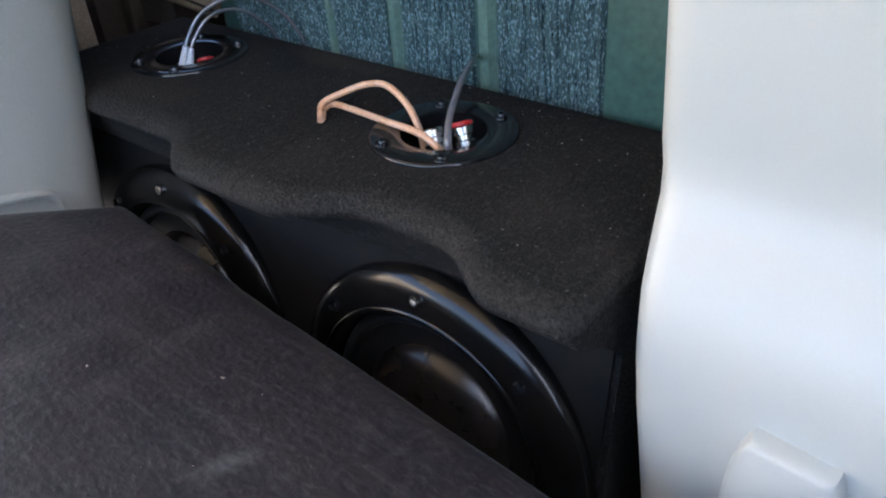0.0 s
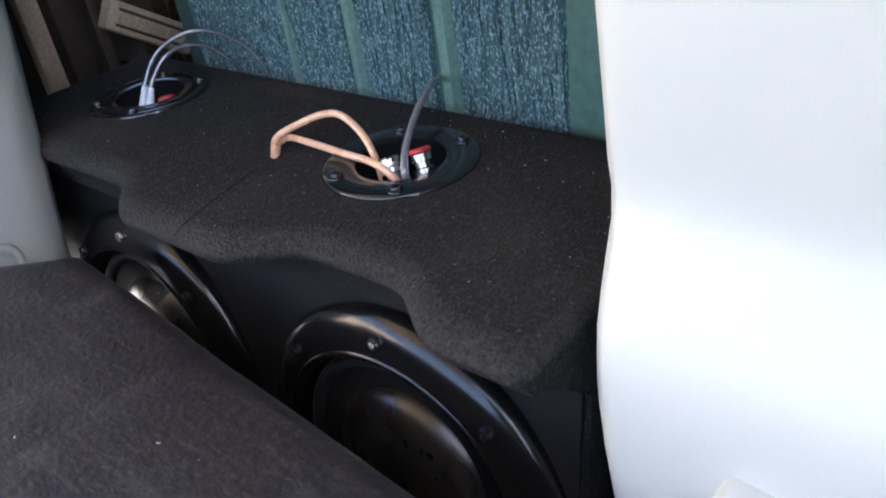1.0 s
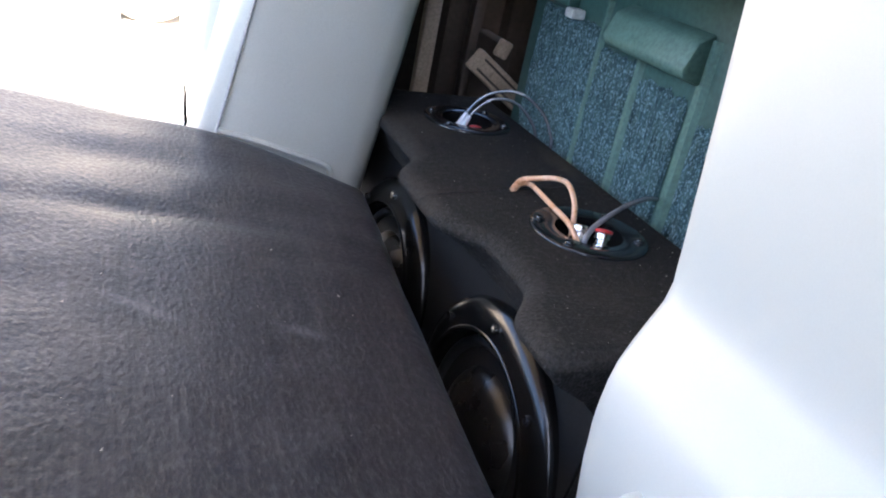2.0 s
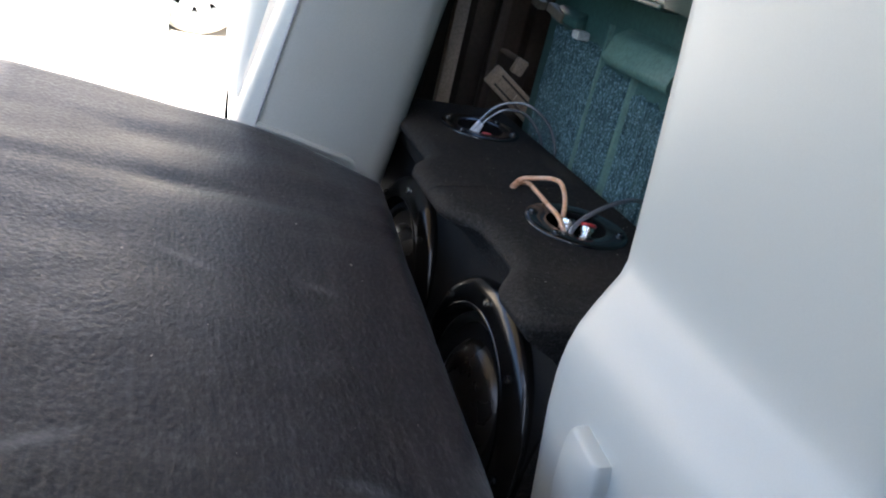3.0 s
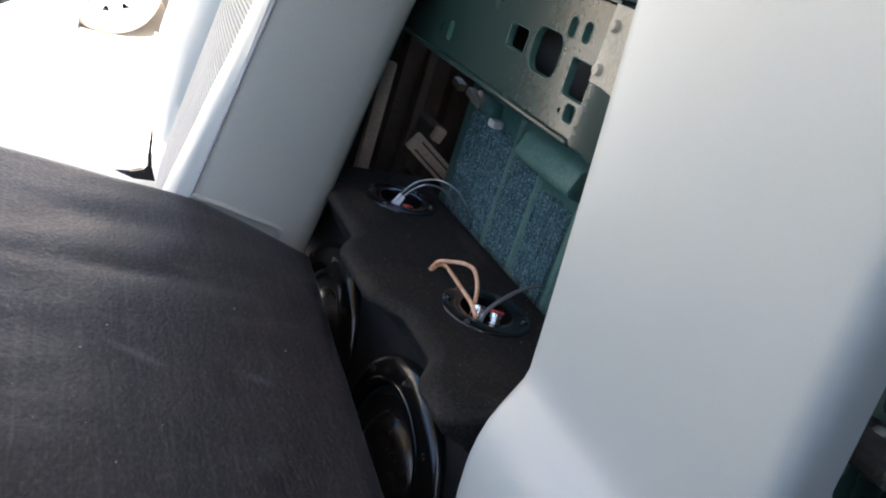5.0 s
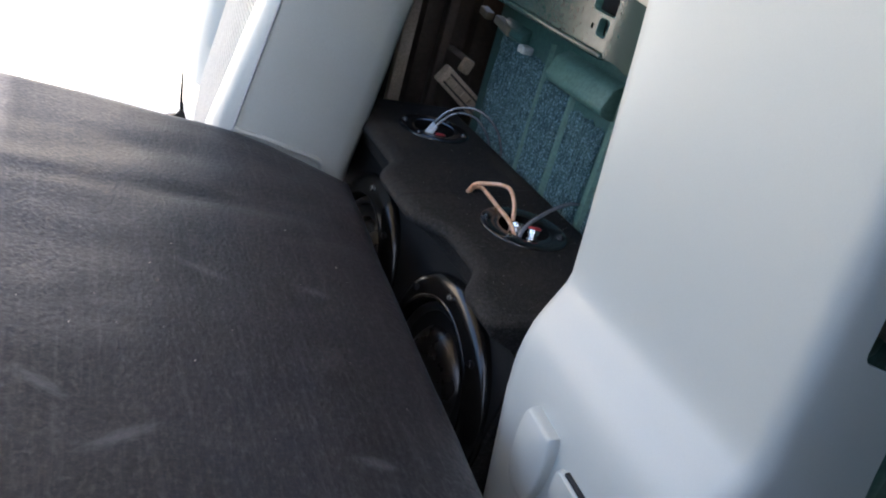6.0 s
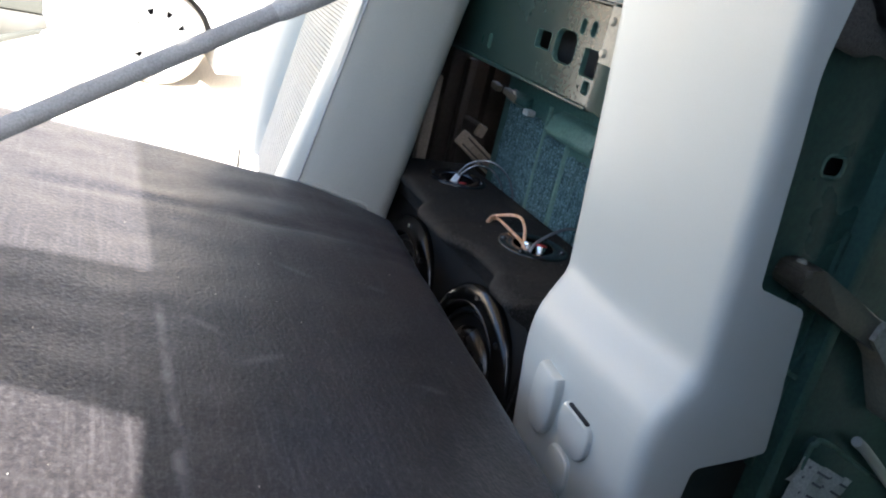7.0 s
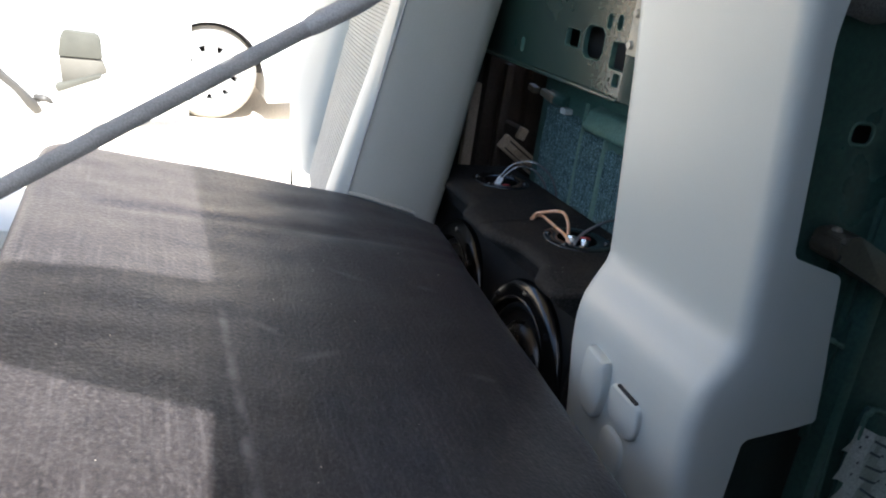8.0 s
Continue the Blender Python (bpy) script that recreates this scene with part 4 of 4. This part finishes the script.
tagged(w, "silver speaker wire looping low over the far terminal", "wire", "wires at the far terminal")


for at, to in (((-0.021, 0.346, 0.988), (-0.009, 0.346, 1.012)), ((-0.017, 0.340, 0.988), (-0.005, 0.344, 1.008))):
    boot = part("wire_boot", tube([at, (Vector(at) + Vector(to)) / 2, to], [0.0042, 0.0040, 0.0028], 10, 4), M_BOOT)
    tagged(boot, "pale blue-white crimp boot on a speaker wire", "crimp boot", "crimp boots at the far terminal")


# ---- lint on the box ----
bm = bmesh.new()
for k in range(300):
    x, y = random.uniform(-0.15, 0.075), random.uniform(-0.18, 0.47)
    if any(math.hypot(x - cx, y - cy) < 0.061 for cx, cy in CUPS) or x < lip_x(y) + 0.012:
        continue
    s = random.choice((0.0002, 0.0003, 0.0003, 0.0004, 0.0006))
    v = [bm.verts.new((x + random.uniform(-2, 2) * s, y + random.uniform(-2, 2) * s, TOP + q * s)) for q in (0.1, 0.2, 0.1, 1.3)]
    for f in ((0, 1, 3), (1, 2, 3), (2, 0, 3), (0, 2, 1)):
        bm.faces.new([v[q] for q in f])
lint = part("lint", bm, material("pale_lint", (0.35, 0.33, 0.3), 0.9), smooth=False)
tagged(lint, "pale specks of lint scattered over the black carpet", "lint", kind="stuff")


# ---- folded seat ----
def seat_z(x, y):
    return 0.950 - 0.155 * (x + 0.3) + 0.03 * (y + 0.2)


FX0, FY0, FY1 = -0.845, -0.62, 0.338


def seat_rear(y):
    return -0.187 + 0.073 * y


R = 0.022


def seat_far(x):
    """How far the far edge is drawn in towards the rear corner."""
    k = min(1, max(0, (x + 0.37) / 0.19))
    return 0.088 * k * k * (1.4 - 0.4 * k)


def seat_front(y):
    out = FX0
    for d in (FY1 - y, y - FY0):
        if d < 0.07:
            out += 0.07 - math.sqrt(max(0, 0.07 ** 2 - (0.07 - d) ** 2))
    return out


def seat_wrinkle(x, y):
    wrinkle = 0.0028 * noise.noise((x * 5, y * 7, 1)) + 0.0012 * noise.noise((x * 16, y * 26, 5))
    wrinkle -= 0.004 * math.exp(-((y - 0.13 - 0.1 * x) / 0.012) ** 2) * max(0, noise.noise((x * 4, 2, 2)) + 0.35)
    for cx, cy, sx, sy, depth in ((-0.40, 0.09, 0.10, 0.030, 0.0028), (-0.30, 0.14, 0.07, 0.026, 0.003), (-0.42, 0.20, 0.12, 0.034, 0.003), (-0.34, -0.12, 0.05, 0.014, 0.002)):
        wrinkle -= depth * math.exp(-((x - cx) / sx) ** 2 - ((y - cy - 0.25 * (x - cx)) / sy) ** 2)
    return wrinkle


ts = np.concatenate(([0, 0.0005, 0.002, 0.005, 0.01, 0.016, 0.024], np.linspace(0.035, 0.965, 70), [0.976, 0.984, 0.99, 0.995, 0.998, 0.9995, 1]))
rows = []
for v in ts:
    y = FY0 + (FY1 - FY0) * v
    row = []
    for u in ts:
        x1 = seat_rear(y)
        x0 = seat_front(y)
        x = x0 + (x1 - x0) * u
        d = min(x - x0, x1 - x, y - FY0, FY1 - y)
        drop = 0 if d >= R else R - math.sqrt(max(0, R * R - (R - d) ** 2))
        ya = y - seat_far(x) * max(0, (v - 0.55) / 0.45)
        row.append((x, ya, seat_z(x, ya) - drop + seat_wrinkle(x, y)))
    row = [(row[0][0], row[0][1], row[0][2] - 0.13), *row, (row[-1][0], row[-1][1], row[-1][2] - 0.13)]
    rows.append(row)
rows = [[(x, y, z - 0.13) for x, y, z in rows[0]], *rows, [(x, y, z - 0.13) for x, y, z in rows[-1]]]
seat = thing("folded_seat", (0, 0, 0), "rear seat folded flat, its back covered in scuffed charcoal carpet", "car seat")
part("backrest", loft(rows), M_SEATBACK, seat, "scuffed charcoal carpet back", angle=70)
part("cushion", slab(-0.86, -0.24, -0.58, 0.32, 0.62, 0.85, 0.05, 4), M_VINYL, seat)
part("base", slab(-0.78, -0.30, -0.50, 0.28, FLOOR_Z, 0.63, 0.01), M_DARK, seat)

bm = bmesh.new()
for k in range(46):
    x, y = random.uniform(-0.80, -0.24), random.uniform(-0.58, 0.14)
    s = random.choice((0.0003, 0.0004, 0.0005, 0.0009))
    z = seat_z(x, y) + seat_wrinkle(x, y)
    v = [bm.verts.new((x + random.uniform(-2, 2) * s, y + random.uniform(-2, 2) * s, z + q * s)) for q in (-0.5, -0.4, -0.5, 1.3)]
    for f in ((0, 1, 3), (1, 2, 3), (2, 0, 3), (0, 2, 1)):
        bm.faces.new([v[q] for q in f])
crumbs = part("crumbs", bm, material("pale_crumbs", (0.4, 0.38, 0.34), 0.9), smooth=False)
tagged(crumbs, "pale crumbs and lint on the charcoal seat carpet", "crumbs", kind="stuff")

# ---- upright seat ----
UZ0, UZ1 = 0.86, 1.62


def lean(z):
    return 0.155 * (z - 1.1)


def near_face(z):
    """Where the near bolster's crown meets the ribbed centre."""
    return -0.306 + 0.2545 * (z - 1.1) - 0.22 * max(0, z - 1.2) ** 2


def far_face(z):
    """Where the ribbed centre meets the far bolster."""
    return -0.260 + 0.175 * (z - 1.1)


def far_crown(z):
    return float(np.interp(z, (0.86, 0.93, 1.04, 1.118, 1.21, 1.62), (-0.303, -0.319, -0.321, -0.307, -0.284, -0.200)))


def seat_plan(z):
    n, f, c, l = near_face(z), far_face(z), far_crown(z), lean(z)
    front = [(l - 0.288, 0.3365), (l - 0.300, 0.3395), (n - 0.002, 0.345), (n - 0.0065, 0.353), (n - 0.009, 0.365), (n - 0.010, 0.382), (n - 0.0085, 0.402), (n - 0.005, 0.422), (n + 0.002, 0.436), (n + 0.004, 0.442)]
    far = [(f + 0.003, 0.829), (f + 0.004, 0.834), (f * 0.8 + c * 0.2 - 0.002, 0.845), (f * 0.6 + c * 0.4 - 0.006, 0.875), (f * 0.35 + c * 0.65 - 0.006, 0.93), (c - 0.003, 1.00), (c, 1.05), (c + 0.004, 1.07), (c + 0.015, 1.085), (c + 0.04, 1.092)]
    back = [(-0.15, 1.090), (-0.108, 1.083), (-0.098, 1.06), (-0.098, 0.40), (-0.100, 0.362), (-0.112, 0.344), (-0.135, 0.336), (-0.19, 0.334), (-0.26, 0.335)]
    return front + far + [(x + l, y) for x, y in back]


rows = []
for z in [UZ0, *np.linspace(UZ0 + 0.02, UZ1 - 0.06, 44), UZ1 - 0.03, UZ1 - 0.01, UZ1]:
    k = 1 - 0.5 * max(0, (z - (UZ1 - 0.06)) / 0.06) ** 2
    mid = lean(z) - 0.25
    rows.append([(mid + (x - mid) * k, 0.7 + (y - 0.7) * (0.5 + 0.5 * k), z) for x, y in seat_plan(z)])
bm = loft(rows, closed=True)
bmesh.ops.holes_fill(bm, edges=[e for e in bm.edges if e.is_boundary], sides=0)
upright = thing("upright_seat", (0, 0, 0), "upright rear seat back in grey vinyl with a ribbed cloth centre", "car seat")
part("backrest", noisy(bm, 0.003, 9), M_VINYL, upright, angle=60)
rows = []
for k in range(86):
    for off, d in ((0.0, -0.001), (0.0008, 0.0014), (0.0052, 0.0014), (0.0060, -0.001)):
        z = 0.87 + 0.0074 * k + off
        rows.append([(near_face(z) * (1 - u) + far_face(z) * u + 0.003 - d - 0.003 * math.sin(math.pi * u), 0.438 + 0.395 * u, z) for u in np.linspace(0, 1, 9)])
part("insert", loft(rows), M_INSERT, upright, "pale ribbed cloth insert", angle=20)
part("seam", tube([(-0.300 + 0.2 * (z - 1.1), 0.3365, z) for z in np.linspace(0.93, 1.50, 8)], 0.0022, 8, 4), M_SEAM, upright)
part("piping", tube([(-0.325, 0.336, 0.968), (-0.281, 0.333, 0.959), (-0.239, 0.332, 0.947), (-0.205, 0.332, 0.938), (-0.189, 0.332, 0.930), (-0.184, 0.333, 0.915)], 0.0042, 8), M_VINYL, upright)
part("cushion", slab(-0.80, -0.20, 0.36, 0.96, 0.62, 0.74, 0.04, 4), M_VINYL, upright)
part("base", slab(-0.74, -0.30, 0.42, 0.92, FLOOR_Z, 0.63, 0.01), M_DARK, upright)
blade = tube([(-0.286, 1.05, 0.66), (-0.294, 1.05, 0.715), (-0.300, 1.05, 0.760), (-0.302, 1.05, 0.800), (-0.306, 1.05, 0.829)], [0.008, 0.0065, 0.005, 0.004, 0.001], 8, 6, 0.6)
web = prism([(-0.366, 0.706), (-0.335, 0.709), (-0.309, 0.716), (-0.300, 0.730), (-0.290, 0.725), (-0.276, 0.684), (-0.272, 0.668), (-0.272, 0.639), (-0.282, 0.639), (-0.285, 0.678), (-0.301, 0.684)], 0.012, "Y", 0.001)
buckle = part("sill_lever", join(blade, shift(web, Matrix.Translation((0, 1.044, 0)))), M_BLACK)
tagged(buckle, "small black plastic lever standing on the door sill", "lever")

# ---- belt ----
belt = thing("seat_belt", (0, 0, 0), "grey seat belt strap stretched slantwise over the folded seat", "seat belt")
A, B = Vector((-0.7945, -0.452, 1.201)), Vector((-0.520, -0.407, 1.3665))
d = B - A
part("strap", tube([A - d * 1.3, A - d * 0.6, A, A + d * 0.5, B - d * 0.15], 0.0075, 10, 6, 0.8), M_STRAP, belt)
part("sleeve", tube([B - d * 0.19, B - d * 0.15, B, B + d * 0.2 + Vector((0, 0, 0.010)), B + d * 1.1 + Vector((0, 0, 0.05))], [0.007, 0.0092, 0.0095, 0.0095, 0.0095], 10, 6, 0.8), M_SLEEVE, belt, "smooth grey plastic sleeve")


# ---- white car in the yard ----
def wheel(at, parent):
    m = Matrix.Translation(at)
    tyre = part("wheel", shift(lathe([(0.21, 0.02), (0.215, 0.05), (0.25, 0.075), (0.30, 0.07), (0.325, 0.04), (0.33, 0.0), (0.325, -0.09), (0.30, -0.12), (0.21, -0.12)], 48, "-Y"), m), M_GLARETYRE, parent)
    part("rim", shift(lathe([(0.245, 0.055), (0.24, 0.065), (0.225, 0.06), (0.195, 0.035), (0.185, -0.02)], 48, "-Y"), m), M_ALLOY, tyre)
    part("brake_disc", shift(lathe([(0.21, -0.06), (0.0, -0.055)], 40, "-Y"), m), M_TYRE, tyre)
    for k in range(9):
        s = slab(-0.043, 0.043, -0.045, -0.01, 0.125, 0.205, 0.006)
        part("spoke", shift(s, m @ Matrix.Rotation(2 * math.pi * k / 9, 4, "Y")), M_ALLOY, tyre)
    part("hub", shift(lathe([(0.152, -0.01), (0.148, 0.046), (0.05, 0.050), (0.04, 0.055), (0, 0.056)], 24, "-Y"), m), M_ALLOY, tyre)
    return tyre


CY = 4.85
WX = -0.225
car = thing("parked_car", (WX, CY, GROUND_Z), "white parked car with silver spoked wheels, its door open", "car")
arch = [(0.385 * math.cos(a), 0.33 + 0.385 * math.sin(a)) for a in np.linspace(math.pi, 0, 17)]
front_arch = [(x - 2.6, z) for x, z in arch]
side = [(-3.45, 0.30), (-3.05, 0.14)] + front_arch + [(-2.12, 0.006), (-0.46, 0.006)] + arch + [(0.40, 0.15), (0.85, 0.20), (0.92, 0.6), (0.88, 0.95), (0.5, 1.0), (-2.2, 0.98), (-3.2, 0.86), (-3.48, 0.68)]
part("body", prism(side, 1.7, "Y", 0.02), M_CAR, car)
part("cabin", prism([(-2.1, 0.97), (-1.35, 1.42), (-0.2, 1.44), (0.45, 0.98)], 1.4, "Y", 0.05), M_CAR, car).location.y = 0.15
for x0, x1, x2, x3 in ((-1.75, -1.28, -0.85, -0.85), (-0.78, -0.78, -0.22, 0.12)):
    part("side_window", prism([(x0, 1.02), (x1, 1.37), (x2, 1.38), (x3, 1.02)], 0.02, "Y", 0.004), M_BLACK, car).location.y = 0.138
for dx in (0.0, -2.6):
    half = [(dx + 0.40 * math.cos(a), 0.33 + 0.40 * math.sin(a)) for a in np.linspace(math.pi, 0, 21)]
    part("wheel_arch", prism(half, 0.03, "Y"), M_ARCH, car).location.y = 0.26
    part("arch_lip", tube([(dx + 0.39 * math.cos(a), -0.004, 0.33 + 0.39 * math.sin(a)) for a in np.linspace(math.pi, 0, 21)], 0.012, 6, 1), M_CAR, car)
    for y in (0.11, 1.60):
        wheel((dx, y, 0.33), car)
part("sill", slab(0.42, 0.86, 0.05, 1.6, 0.22, 0.34, 0.02), M_TYRE, car)
part("tail_light", slab(0.70, 0.90, -0.01, 0.2, 0.62, 0.80, 0.02), M_BLACK, car)
car_door = part("door", shift(slab(-1.3, 0.0, -0.04, 0.04, 0.05, 0.95, 0.03), Matrix.Translation((-0.165, -0.25, 0)) @ Matrix.Rotation(radians(25), 4, "Z")), M_CAR, car, "open white door")
pad = part("pad", prism([(-1.005, 0.45), (-0.995, 0.56), (-0.975, 0.605), (-0.80, 0.600), (-0.775, 0.57), (-0.765, 0.45)], 0.08, "Y", 0.012), M_GREYPAD, car_door, "grey upper door pad")
pad.location = (0.082, -0.72, 0.03)
pad = part("pad", prism([(-0.985, 0.28), (-1.004, 0.445), (-0.766, 0.445), (-0.735, 0.37), (-0.84, 0.33)], 0.07, "Y", 0.012), M_BEIGE, car_door, "beige lower door pad")
pad.location = (0.082, -0.71, 0.03)
part("armrest", prism([(-1.005, 0.25), (-1.025, 0.285), (-0.800, 0.363), (-0.765, 0.372), (-0.770, 0.350)], 0.14, "Y", 0.008), M_GREYPAD, car_door).location = (0.082, -0.78, 0.03)
part("pull_handle", tube([(-1.262, -0.74, 0.440), (-1.250, -0.78, 0.415), (-1.215, -0.79, 0.365), (-1.130, -0.80, 0.290), (-1.062, -0.79, 0.205), (-1.035, -0.74, 0.150)], [0.024, 0.032, 0.028, 0.026, 0.034, 0.026], 8, 6, 0.7), M_HANDLE, car_door, "grey plastic pull handle")
part("latch", tube([(-1.040, -0.76, 0.235), (-0.990, -0.79, 0.240), (-0.950, -0.78, 0.215)], [0.026, 0.022, 0.010], 8, 6), M_HANDLE, car_door)
